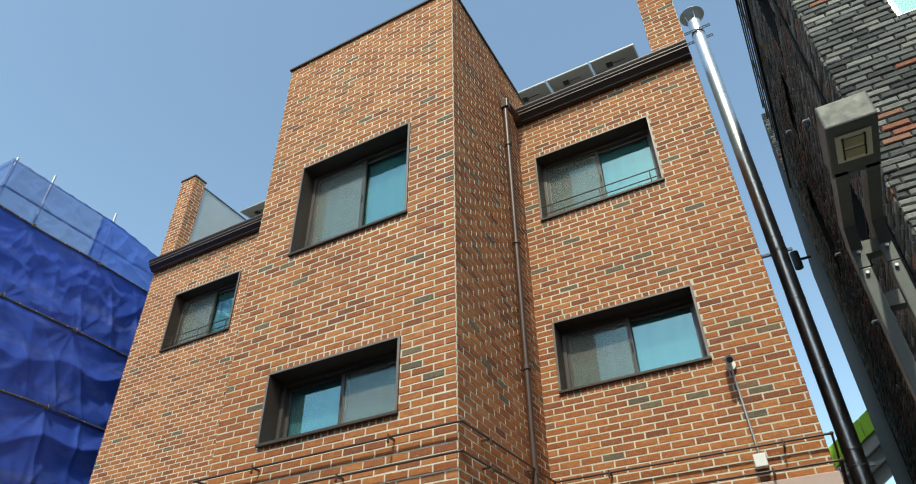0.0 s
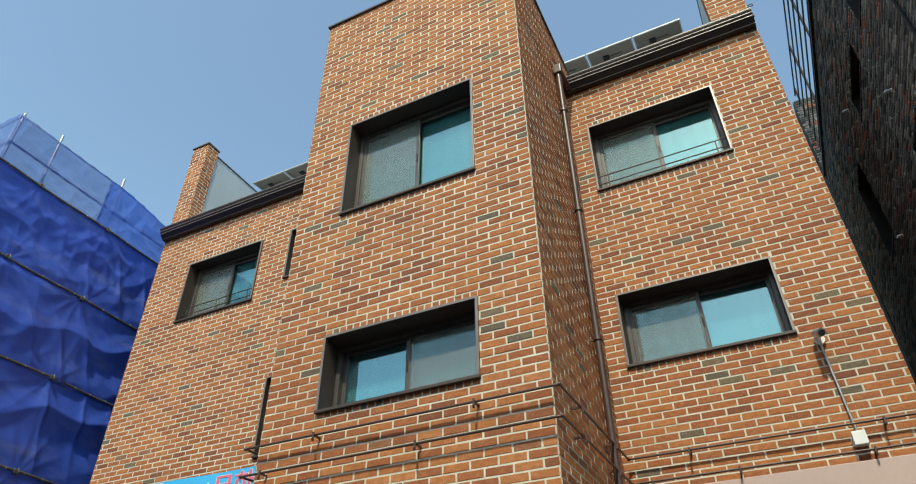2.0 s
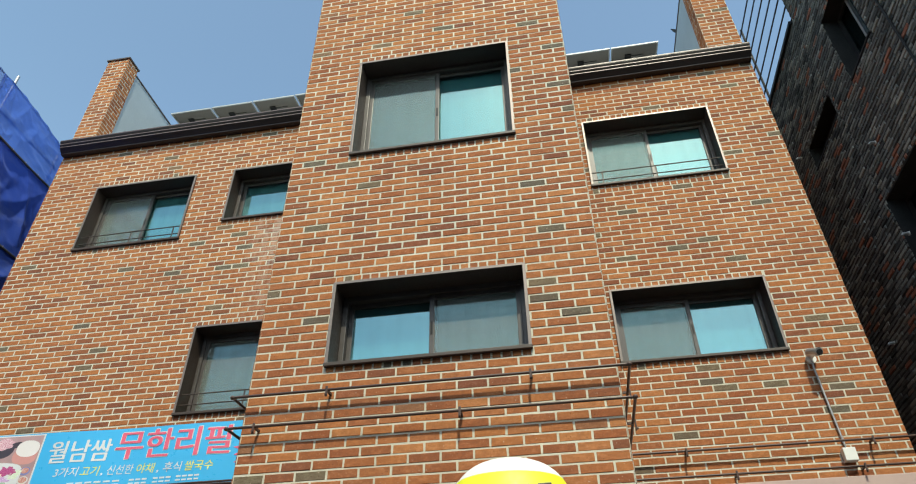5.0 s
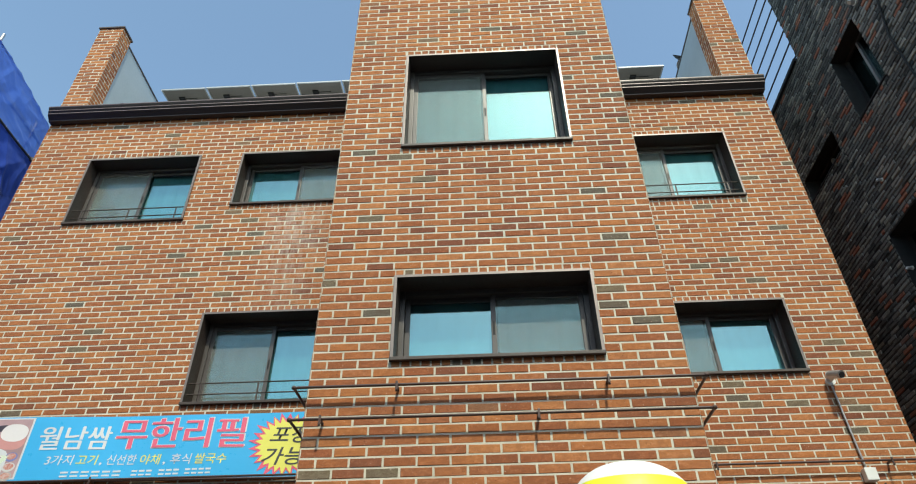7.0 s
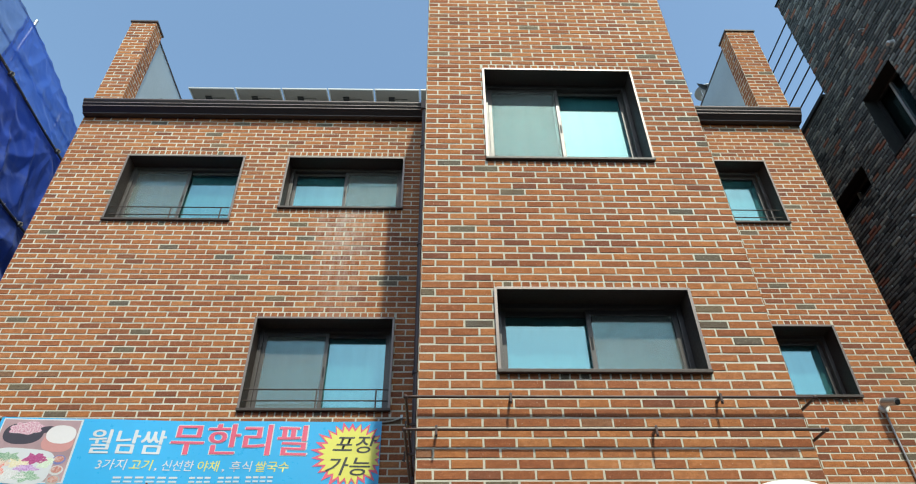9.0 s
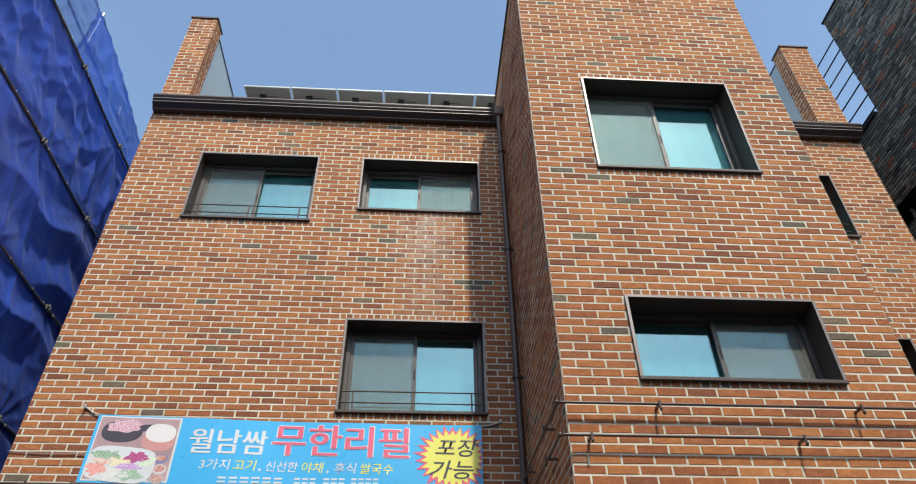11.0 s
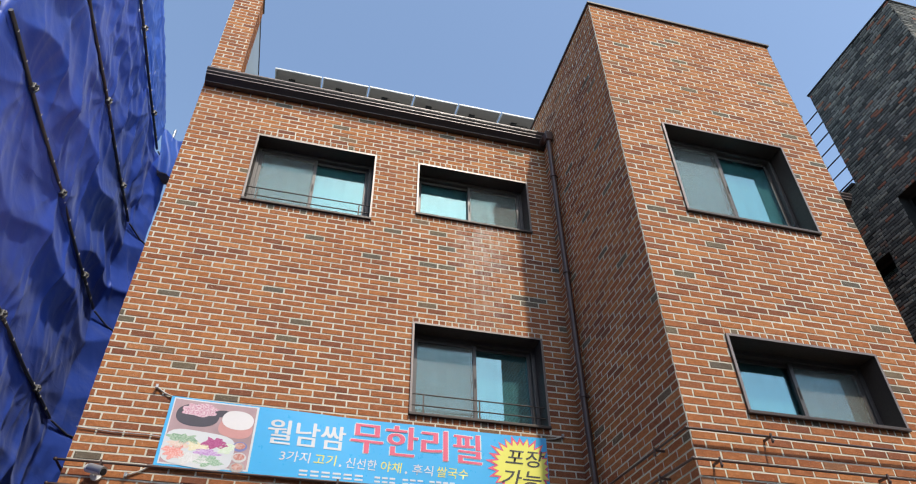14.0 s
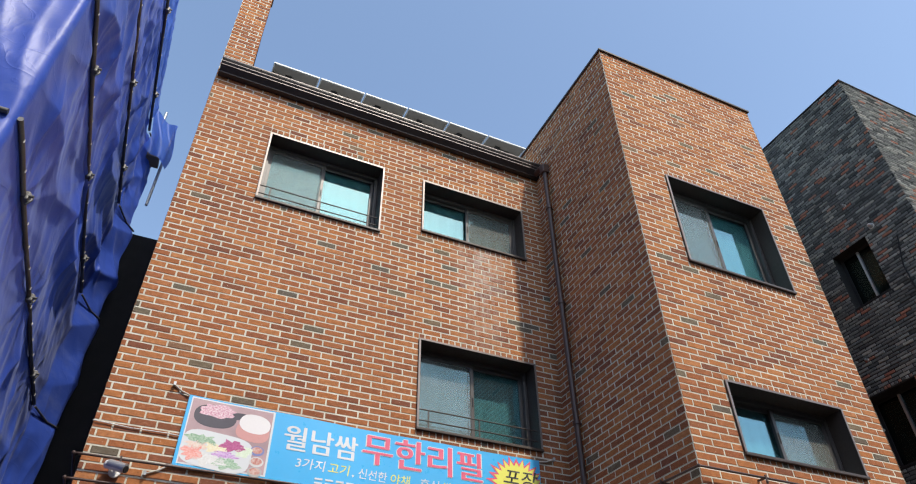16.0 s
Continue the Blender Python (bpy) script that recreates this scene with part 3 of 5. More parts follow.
OFF = 0.085
for zt, zr, zl, stops_t, stops_r, stops_l in ((3.775, 3.815, 3.835, (-4.79, -3.245), (-1.95, -0.3), (-10.2, -8.1)), (3.525, 3.575, 3.62, (-5.33, -3.77), (-1.55, -0.45), (-9.9, -7.4))):
    run = thing("gas_pipe", (-4, YB - OFF, zt), "brown painted gas pipe clamped along red brick wall", "pipe", "gas pipes round the building")
    pts = [(XL - 0.06, 8.2, zl), (XL - 0.06, YM - OFF, zl), (TL - OFF, YM - OFF, zl), (TL - OFF, YB - OFF, zt), (TR + OFF, YB - OFF, zt), (TR + OFF, YM - OFF, zr), (XR + 0.07, YM - OFF, zr), (XR + 0.07, 8.6, zr)]
    rod("pipe_run", bent(pts, 0.045), 0.011, M_PIPE, run)
    for p in pts[1:-1]:
        bm = bmesh.new()
        q = Vector(p)
        bmesh.ops.create_icosphere(bm, subdivisions=2, radius=0.018, matrix=Matrix.Translation(q))
        part("elbow", bm, M_PIPE, run)
    for x in stops_t:
        bracket(run, x, YB - OFF, zt, 0, -1)
    for x in stops_r:
        bracket(run, x, YM - OFF, zr, 0, -1)
    for x in stops_l:
        bracket(run, x, YM - OFF, zl, 0, -1)
    for y in (5.2, 6.2):
        bracket(run, TR + OFF, y, zt + (zr - zt) * (y - YB) / 2, 1, 0)
        bracket(run, TL - OFF, y, zt + (zl - zt) * (y - YB) / 2, -1, 0)

# ---- rose fascia over the ground floor ----
tagged(boxes("fascia", [(TR + 0.02, XR + 0.03, YM - 0.06, YM - 0.012, 2.5, 3.5)], M_PINK, bevel=0.006), "rose coloured fascia panel over ground floor", "fascia", kind="structure")

# ---- security cameras ----


def security_camera(x, y, z, aim, label, conduit=None):
    c = thing("security_camera", (x, y, z), label, "camera")
    bm = bmesh.new()
    tube(bm, [(x, YM - 0.012, z), (x, YM - 0.04, z)], 0.05, 16)
    part("base", bm, M_WHITE, c)
    a = Vector(aim).normalized()
    o = Vector((x, y, z + 0.01))
    rod("bracket", [(x, YM - 0.04, z), (x, y + 0.02, z)], 0.016, M_WHITE, c)
    body = rod("body", [o - a * 0.1, o - a * 0.095, o + a * 0.07, o + a * 0.08], [0.03, 0.036, 0.036, 0.033], M_WHITE, c, sides=16)
    rod("sunshade", [o - a * 0.07 + Vector((0, 0, 0.008)), o + a * 0.105 + Vector((0, 0, 0.008))], 0.04, M_GALV, c, sides=16)
    rod("lens", [o + a * 0.1, o + a * 0.112], 0.03, M_BLACK, c, "black glass lens", sides=16)
    if conduit:
        cx, cz = conduit
        rod("conduit", bent([(x, YM - 0.03, z - 0.03), (x, YM - 0.025, z - 0.1), (cx, YM - 0.025, cz + 0.05)], 0.03), 0.011, M_GALV, c)
        boxes("junction_box", [(cx - 0.055, cx + 0.055, YM - 0.09, YM - 0.012, cz - 0.06, cz + 0.06)], M_WHITE, c, "small white junction box", bevel=0.006)
    return c


security_camera(-0.56, 6.66, 4.67, (0.2, -0.85, -0.4), "white bullet security camera with conduit on red brick", (-0.53, 3.69))
security_camera(-10.22, 6.68, 3.74, (0.8, -0.5, -0.3), "small white bullet security camera near banner", None)

# ---- steel flue beside the building ----
FX, FY = 0.298, 9.2
flue = thing("flue", (FX, FY, 0), "shiny stainless steel flue pipe with rain cap", "flue")
z = 0.2
while z < 12.8:
    top = min(z + 1.05, 12.85)
    rod("flue_section", [(FX, FY, z), (FX, FY, top - 0.02)], 0.113, M_STEEL, flue, sides=28)
    rod("seam_band", [(FX, FY, top - 0.035), (FX, FY, top - 0.03), (FX, FY, top - 0.005), (FX, FY, top)], [0.113, 0.1165, 0.1165, 0.113], M_STEEL, flue, sides=28)
    z = top
rod("rain_cap", [(FX, FY, 13.0), (FX, FY, 13.02), (FX, FY, 13.14)], [0.23, 0.225, 0.03], M_STEEL, flue, "conical steel cap", sides=28)
for k in range(4):
    a = k * math.pi / 2 + 0.4
    rod("cap_strut", [(FX + 0.1 * math.cos(a), FY + 0.1 * math.sin(a), 12.8), (FX + 0.14 * math.cos(a), FY + 0.14 * math.sin(a), 13.03)], 0.008, M_STEEL, flue, sides=6)
for zz in (2.0, 4.2, 7.3):
    bm = bmesh.new()
    tube(bm, [(FX, FY, zz - 0.02), (FX, FY, zz + 0.02)], 0.122, 24)
    box(bm, XR + 0.004, FX - 0.08, FY - 0.02, FY + 0.02, zz - 0.02, zz + 0.02)
    box(bm, FX + 0.08, FX + 0.18, FY - 0.015, FY + 0.015, zz - 0.02, zz + 0.02)
    part("wall_bracket", bm, M_GALV, flue)
# punched black angle near the top, clamped round the pipe
zz = 12.42
bm = bmesh.new()
tube(bm, [(FX, FY, zz - 0.02), (FX, FY, zz + 0.02)], 0.12, 24)
for dy in (-0.135, 0.12):
    for dz in (-0.03, 0.022):
        box(bm, FX - 0.27, FX + 0.24, FY + dy, FY + dy + 0.012, zz + dz, zz + dz + 0.012)
    for i in range(9):
        box(bm, FX - 0.27 + i * 0.0615, FX - 0.252 + i * 0.0615, FY + dy + 0.001, FY + dy + 0.011, zz - 0.019, zz + 0.023)
part("top_bracket", bm, M_BLACK, flue, "punched black steel angle")

# ---- solar roof over the terrace ----
PX0, PX1, NP = -9.82, -0.755, 11
pw = (PX1 - PX0) / NP


rack = thing("solar_canopy", (-5, 8.5, 9.35), "galvanised steel rack carrying framed solar panels over terrace", "solar canopy")
pwid, plen, DATA = pw - 0.022, 1.65, {}


def panel_piece(name, spans, material, parent, m):
    if name not in DATA:
        ob = boxes(name, spans, material)
        DATA[name] = ob.data
    else:
        ob = new(name, DATA[name])
    ob.matrix_world = m
    bpy.context.view_layer.update()
    ob.parent = parent
    ob.matrix_parent_inverse = parent.matrix_world.inverted()
    return ob


for k in range(NP):
    m = pose(PX0 + k * pw + 0.011, 7.9, 11.275 + 0.006 * min(k, 5), 7, 0, 0)
    fr = panel_piece("solar_panel", [(0, 0.02, 0, plen, 0.008, 0.032), (pwid - 0.02, pwid, 0, plen, 0.008, 0.032), (0.02, pwid - 0.02, 0, 0.02, 0.008, 0.032), (0.02, pwid - 0.02, plen - 0.02, plen, 0, 0.032)], M_ALU, rack, m)
    bpy.context.view_layer.update()
    panel_piece("backsheet", [(0.02, pwid - 0.02, 0.02, plen - 0.02, 0.022, 0.028)], M_PANEL, fr, m)
    panel_piece("junction_box", [(pwid * 0.3, pwid * 0.3 + 0.11, 0.2, 0.31, 0.004, 0.022)], M_BLACK, fr, m)
    panel_piece("cable", [(pwid * 0.3 + 0.11, pwid * 0.72, 0.25, 0.258, 0.014, 0.022)], M_BLACK, fr, m)
    panel_piece("cells", [(0.02, pwid - 0.02, 0.02, plen - 0.02, 0.032, 0.04)], M_CELL, fr, m)
for y in (8.25, 9.15):
    boxes("beam", [(PX0, PX1, y - 0.03, y + 0.03, 11.17 + (y - 7.9) * 0.12, 11.24 + (y - 7.9) * 0.12)], M_GALV, rack)
    for x in (-9.5, -7.4, -5.3, -3.2, -1.1):
        boxes("post", [(x - 0.03, x + 0.03, y - 0.03, y + 0.03, 9.35, 11.17 + (y - 7.9) * 0.12)], M_GALV, rack)

dish = thing("satellite_dish", (-0.2, 8.3, 11.53), "small dark satellite dish on short mast", "satellite dish")
bm = bmesh.new()
bmesh.ops.create_uvsphere(bm, u_segments=24, v_segments=12, radius=0.3)
bmesh.ops.delete(bm, geom=[v for v in bm.verts if v.co.z > -0.21], context="VERTS")
bmesh.ops.transform(bm, matrix=pose(-0.2, 8.3, 12.0, 55, 0, 15) @ Matrix.Translation((0, 0, 0.25)), verts=bm.verts)
part("reflector", bm, M_BLACK, dish)
rod("mast", [(-0.2, 8.33, 11.53), (-0.2, 8.33, 12.0)], 0.018, M_GALV, dish)

# ---- the grey brick building next door ----
DX, DY, DTOP, DLOW = 1.02, 4.86, 13.0, 10.38
DHOLES = [(5.83, 6.58, 8.33, 9.53), (7.2, 8.3, 8.36, 8.79), (6.15, 7.12, 5.55, 6.78), (9.4, 10.2, 7.2, 8.6)]
FHOLES = [(1.66, 2.9, 6.55, 7.9)]
dside = lambda a, b, c, d: (DX, DX + 0.3, a, b, c, d)
wall_d = wall_with_holes("wall_neighbour_side", DY + 0.3, 7.15, 0, DTOP, [h for h in DHOLES if h[1] < 7.15], dside, M_MORTAR_AND_GAP, "shaded grey and rust brick side wall")
wall_d2 = wall_with_holes("wall_neighbour_rear", 7.15, 12.0, 0, DLOW, [h for h in DHOLES if h[0] > 7.15], dside, M_MORTAR_AND_GAP, "shaded grey and rust brick side wall, lower part")
wall_df = wall_with_holes("wall_neighbour_front", DX, 7.0, 0, DTOP, FHOLES, lambda a, b, c, d: (a, b, DY, DY + 0.3, c, d), M_MORTAR_AND_GAP, "sunlit grey brick front wall with rust bricks")
tagged(boxes("wall_neighbour_block", [(DX + 0.3, 7.0, 7.0, 7.15, DLOW - 0.4, DTOP)], M_MORTAR_AND_GAP), "rear wall of upper storey", "wall", kind="structure")
tagged(boxes("roof_neighbour", [(DX + 0.3, 7.0, DY + 0.3, 7.0, DTOP - 0.3, DTOP - 0.1), (DX + 0.3, 7.0, 7.15, 15.2, DLOW - 0.4, DLOW - 0.2)], M_ROOF), "flat grey roof", "roof", kind="structure")
tagged(boxes("coping_neighbour", [(DX - 0.03, DX + 0.32, DY - 0.03, 7.18, DTOP, DTOP + 0.03), (DX + 0.32, 7.0, DY - 0.03, DY + 0.32, DTOP, DTOP + 0.03), (DX - 0.05, DX + 0.32, 7.18, 12.0, DLOW, DLOW + 0.06)], M_BLACK), "thin black metal coping", "coping", kind="structure")
bm = bmesh.new()
prof = [(12.0, 0), (12.0, 12.5), (15.2, 10.2), (15.2, 0)]
ra, rb = [[bm.verts.new((x, y, z)) for y, z in prof] for x in (DX - 0.02, 7.0)]
for i in range(4):
    bm.faces.new((ra[i], ra[(i + 1) % 4], rb[(i + 1) % 4], rb[i]))
bm.faces.new(ra[::-1])
bm.faces.new(rb)
wall_d3 = tagged(part("wall_neighbour_gable", bm, M_MORTAR_AND_GAP), "rear block with steep lean-to roof", "wall", kind="structure")


def neighbour_window(y0, y1, z0, z1):
    WIN_COUNT[0] += 1
    w = thing("window_%d" % WIN_COUNT[0], (DX, (y0 + y1) / 2, z0), "dark framed window deep in shaded grey brick", "window", kind="structure")
    x = DX + 0.2
    bm = bmesh.new()
    for s in ((y0, y0 + 0.05, z0, z1), (y1 - 0.05, y1, z0, z1), (y0 + 0.05, y1 - 0.05, z1 - 0.05, z1), (y0 + 0.05, y1 - 0.05, z0, z0 + 0.05)):
        box(bm, x, x + 0.07, *s, bevel=0.004)
    part("window_frame", bm, M_BLACK, w)
    m = (y0 + y1) / 2
    boxes("mullion", [(x - 0.01, x + 0.05, m - 0.02, m + 0.02, z0 + 0.05, z1 - 0.05)], M_GALV, w, "pale metal mullion")
    for a, b in ((y0 + 0.05, m - 0.02), (m + 0.02, y1 - 0.05)):
        boxes("pane", [(x + 0.03, x + 0.036, a, b, z0 + 0.05, z1 - 0.05)], M_DGLASS, w)
    boxes("window_sill", [(DX - 0.02, x, y0, y1, z0 - 0.002, z0 + 0.02)], M_BLACK, w)
    boxes("room_back", [(x + 0.09, x + 0.1, y0, y1, z0, z1)], M_DARKROOM, w)


for h in DHOLES:
    neighbour_window(*h)
WIN_COUNT[0] += 1
w = thing("window_%d" % WIN_COUNT[0], (2.3, DY, 6.55), "teal glazed window with grey frame in sunlit brick", "window", kind="structure")
h = FHOLES[0]
bm = bmesh.new()
for s in ((h[0], h[0] + 0.06, h[2], h[3]), (h[1] - 0.06, h[1], h[2], h[3]), (h[0] + 0.06, h[1] - 0.06, h[3] - 0.06, h[3]), (h[0] + 0.06, h[1] - 0.06, h[2], h[2] + 0.06)):
    box(bm, s[0], s[1], DY + 0.05, DY + 0.13, s[2], s[3], 0.005)
part("window_frame", bm, M_GALV, w)
boxes("pane", [(h[0] + 0.06, h[1] - 0.06, DY + 0.09, DY + 0.096, h[2] + 0.06, h[3] - 0.06)], M_GLASS, w)
boxes("blind", [(h[0], h[1], DY + 0.2, DY + 0.21, h[2], h[3])], M_BLIND, w)

# bar screen along the lower roof edge
screen = thing("roof_screen", (DX + 0.1, 9, DLOW), "tall black steel bar screen along roof edge", "railing")
for k in range(7):
    rod("rail", [(DX + 0.06, 7.18, DLOW + 0.2 + k * 0.33), (DX + 0.06, 11.9, DLOW + 0.2 + k * 0.33)], 0.014, M_BLACK, screen, sides=8)
for y in (9.0, 10.6, 11.8):
    rod("post", [(DX + 0.09, y, DLOW), (DX + 0.09, y, DLOW + 2.3)], 0.022, M_BLACK, screen, sides=8)

# wall vents and small fittings on the shaded side


def wall_vent(y, z, r=0.055):
    v = thing("wall_vent", (DX, y, z), "small white round vent cap on grey brick", "vent", "vent caps on the side wall")
    rod("collar", [(DX - 0.004, y, z), (DX - 0.02, y, z)], r, M_WHITE, v, sides=18)
    rod("hood", [(DX - 0.02, y, z), (DX - 0.07, y, z), (DX - 0.09, y, z - 0.02)], [r * 0.8, r * 0.8, r * 0.5], M_GALV, v, sides=18)


wall_vent(5.63, 9.62)
wall_vent(5.9, 10.35, 0.025)
for y, zz in ((6.75, 7.4), (7.0, 6.2), (8.6, 8.9), (9.0, 6.9), (8.3, 5.5)):
    wall_vent(y, zz, 0.024)
cable = thing("cable_conduit", (DX, 7.6, 4), "thin black cable conduit down grey brick", "conduit")
rod("conduit", bent([(DX - 0.03, 5.3, 9.15), (DX - 0.03, 5.45, 8.6), (DX - 0.03, 5.45, 3.0)], 0.05), 0.014, M_BLACK, cable)
spot = thing("wall_light", (DX, 13.9, 9.9), "small black wall light on bracket", "light")
rod("arm", [(DX - 0.02, 13.9, 9.9), (DX - 0.28, 13.9, 9.9)], 0.03, M_BLACK, spot)
rod("head", [(DX - 0.3, 13.9, 9.7), (DX - 0.3, 13.9, 10.1)], 0.09, M_BLACK, spot)

# ---- street lamp ----
LZ = 3.5
lamp = thing("street_lamp", (0.47, 3.15, 0), "grey green street lamp with twin flat posts", "street lamp")
for x0, x1 in ((0.388, 0.438), (0.505, 0.555)):
    boxes("post", [(x0, x1, 3.1, 3.2, 0.0, 3.32)], M_LAMP, lamp, bevel=0.006)
    bm = bmesh.new()
    v = [(3.1, 3.325), (3.2, 3.325), (3.2, LZ + 0.01), (3.1, LZ + 0.09), (2.6, LZ + 0.1), (2.6, LZ), (3.02, LZ), (3.1, LZ - 0.08)]
    a, b = [[bm.verts.new((x, y, z)) for y, z in v] for x in (x0, x1)]
    for i in range(len(v)):
        bm.faces.new((a[i], a[(i + 1) % len(v)], b[(i + 1) % len(v)], b[i]))
    bm.faces.new(a[::-1])
    bm.faces.new(b)
    part("arm", bm, M_LAMP, lamp)
    for z in (3.29, 3.4):
        rod("bolt", [(x0 + 0.025, 3.085, z), (x0 + 0.025, 3.1, z)], 0.008, M_GALV, lamp, sides=8)
for z in (0.5, 1.4, 2.3, 3.12, 3.4):
    boxes("spacer", [(0.438, 0.505, 3.12, 3.18, z, z + 0.07)], M_LAMP, lamp)
head = boxes("lamp_head", [(0.376, 0.563, 2.3, 2.63, LZ, LZ + 0.125)], M_LAMP, lamp, bevel=0.008)
boxes("lens_plate", [(0.405, 0.534, 2.36, 2.53, LZ - 0.006, LZ + 0.002)], M_LED, head, "pale lens plate")
for y in (2.385, 2.455):
    boxes("light_segment", [(0.425, 0.514, y, y + 0.05, LZ - 0.011, LZ - 0.005)], M_LED_DARK, head, "yellowed light segment", bevel=0.002)
    for x in (0.43, 0.508):
        boxes("clip", [(x - 0.003, x + 0.003, y - 0.006, y + 0.056, LZ - 0.013, LZ - 0.004)], M_BLACK, head)

# ---- green topped hall far behind ----
hall = thing("hall", (3, 20, 0), "far grey hall with sloping lime green roof edge", "building")


def sloped(name, x0, x1, y0, y1, low, high, mat, label=""):
    """A band that climbs with x, between two heights above the slope line."""
    bm = bmesh.new()
    line = lambda x: 6.45 + 0.67 * (x - 0.12)
    a, b = [[bm.verts.new((x, y, line(x) + d)) for y, d in ((y0, low), (y1, low), (y1, high), (y0, high))] for x in (x0, x1)]
    for i in range(4):
        bm.faces.new((a[i], a[(i + 1) % 4], b[(i + 1) % 4], b[i]))
    bm.faces.new(a[::-1])
    bm.faces.new(b)
    return part(name, bm, mat, hall, label)


for k in range(12):
    sloped("green_panel", -1.5 + k * 0.4, -1.11 + k * 0.4, 17.0, 17.4, 0.0, 0.45, M_GREEN, "lime green metal panel")
for k in range(3):
    sloped("eaves_board", -1.5, 3.3, 17.06 + 0.12 * k, 17.5, -0.3 * (k + 1), -0.3 * k - 0.02, M_CONCRETE)
boxes("wall", [(-1.4, 3.2, 17.5, 24.0, 0, 5.3)], M_CONCRETE, hall)

# ---- blue sheeted scaffold ----
PATH = [(-16.0, 3.95), (-11.3, 3.95), (-11.3, 8.4), (-11.06, 8.85), (-11.06, 9.6)]
LEVELS = [1.9, 3.37, 4.85, 6.33, 7.81, 9.29]


def along(s):
    for (ax, ay), (bx, by) in zip(PATH, PATH[1:]):
        l = math.hypot(bx - ax, by - ay)
        if s <= l or (bx, by) == PATH[-1]:
            t = s / l
            return Vector((ax + (bx - ax) * t, ay + (by - ay) * t, 0)), Vector(((by - ay) / l, -(bx - ax) / l, 0))
        s -= l


TOTAL = sum(math.hypot(b[0] - a[0], b[1] - a[1]) for a, b in zip(PATH, PATH[1:]))
S_CORNER, S_END = 4.7, 4.7 + 4.45


def smooth_along(s, r=0.03):
    pts = [along(max(0, min(TOTAL, s + d))) for d in (-r, -r / 2, 0, r / 2, r)]
    p = sum((q[0] for q in pts), Vector()) / 5
    n = sum((q[1] for q in pts), Vector()).normalized()
    return p, n


scaffold = thing("scaffold", (-11.5, 6, 0), "steel pipe scaffold wrapped in creased blue tarpaulin", "scaffold")


def sheet(z0, z1, s0, s1, mat, crumple, drape, seed=0.0, label="", droop=None):
    """One width of sheeting tied between two pipes: long sagging folds, pulls from the ties, and packing creases."""
    nu, nv = int((s1 - s0) / 0.022), 60
    bm = bmesh.new()
    rows = []
    for i in range(nu + 1):
        s = s0 + (s1 - s0) * i / nu
        p, n = smooth_along(s)
        row = []
        tie = abs(math.sin(math.pi * (s - S_CORNER) / 0.3))
        h = z1 - z0 - (droop(s) if droop else 0.0)
        for j in range(nv + 1):
            v = j / nv
            z = h * v
            hold = math.sin(math.pi * v) ** 0.5 if 0 < v < 1 else 0.0
            warp = noise.noise(Vector((s * 0.6, v * 1.1, seed + 21)))
            # flat facets that meet in straight folds, running along the pipes and bowing down between the clamps
            bow = 0.12 * math.sin(math.pi * (s - S_CORNER - 0.75) / 1.43) ** 2
            patch = noise.noise(Vector((s * 0.6, v * 1.2, seed + 5)))
            long = abs(((v + bow) * 1.9 + s * 0.3 * math.cos(seed * 2) + warp * 0.25) % 1.0 - 0.5) * 2
            long = long ** 1.6 * (0.5 + patch)
            cross = abs((s * 0.85 + v * 1.9 * math.sin(seed * 5 + 1) + warp * 0.3) % 1.0 - 0.5) * 2
            long += 0.7 * cross ** 2 * max(0.0, 0.35 - patch)
            soft = noise.noise(Vector((s * 0.5 + v * 0.6, v * 1.0, seed + 4)))
            upright = abs((s * 1.7 + v * (0.6 + math.sin(seed * 3)) + warp * 0.4) % 1.0 - 0.5) * 2
            upright = upright ** 5 * max(0.0, noise.noise(Vector((s * 0.8, v * 1.5, seed + 30))) + 0.25)
            # short pulls that fan out of the clamps
            pull = 0.0
            for c in (0.78, 2.16, 3.62):
                for zt in (0.0, h):
                    ds, dz = s - S_CORNER - c, z - zt
                    r = math.hypot(ds, dz)
                    w = abs((math.atan2(dz, ds + 1e-6) * 2.1 + noise.noise(Vector((c * 3, seed, zt))) * 6 + warp * 0.4) % 1.0 - 0.5) * 2
                    pull += (w ** 2 - 0.3) * (r / (0.25 + r)) * math.exp(-r / 0.62)
            fine = 0.0
            for f in (1.5, 3.4):
                near = noise.voronoi(Vector((s * f + v * f * 0.5 + warp, v * f * 1.25, seed + f)))[0]
                fine -= min(0.45, near[1] - near[0]) * 1.6 / f
            hold *= min(1.0, 0.25 + abs(s - S_CORNER) / 0.5)
            off = 0.014 + hold * (drape * (0.095 * long + 0.04 * soft + 0.01) + 0.036 * pull + 0.08 * upright + crumple * 0.1 * fine)
            off -= 0.018 * tie * max(0.0, v - 0.93) / 0.07
            row.append(bm.verts.new(p + n * off + Vector((0, 0, z0 + z))))
        rows.append(row)
    for a, b in zip(rows, rows[1:]):
        for j in range(nv):
            bm.faces.new((a[j], b[j], b[j + 1], a[j + 1])).smooth = True
    return part("tarpaulin", bm, mat, scaffold, label)


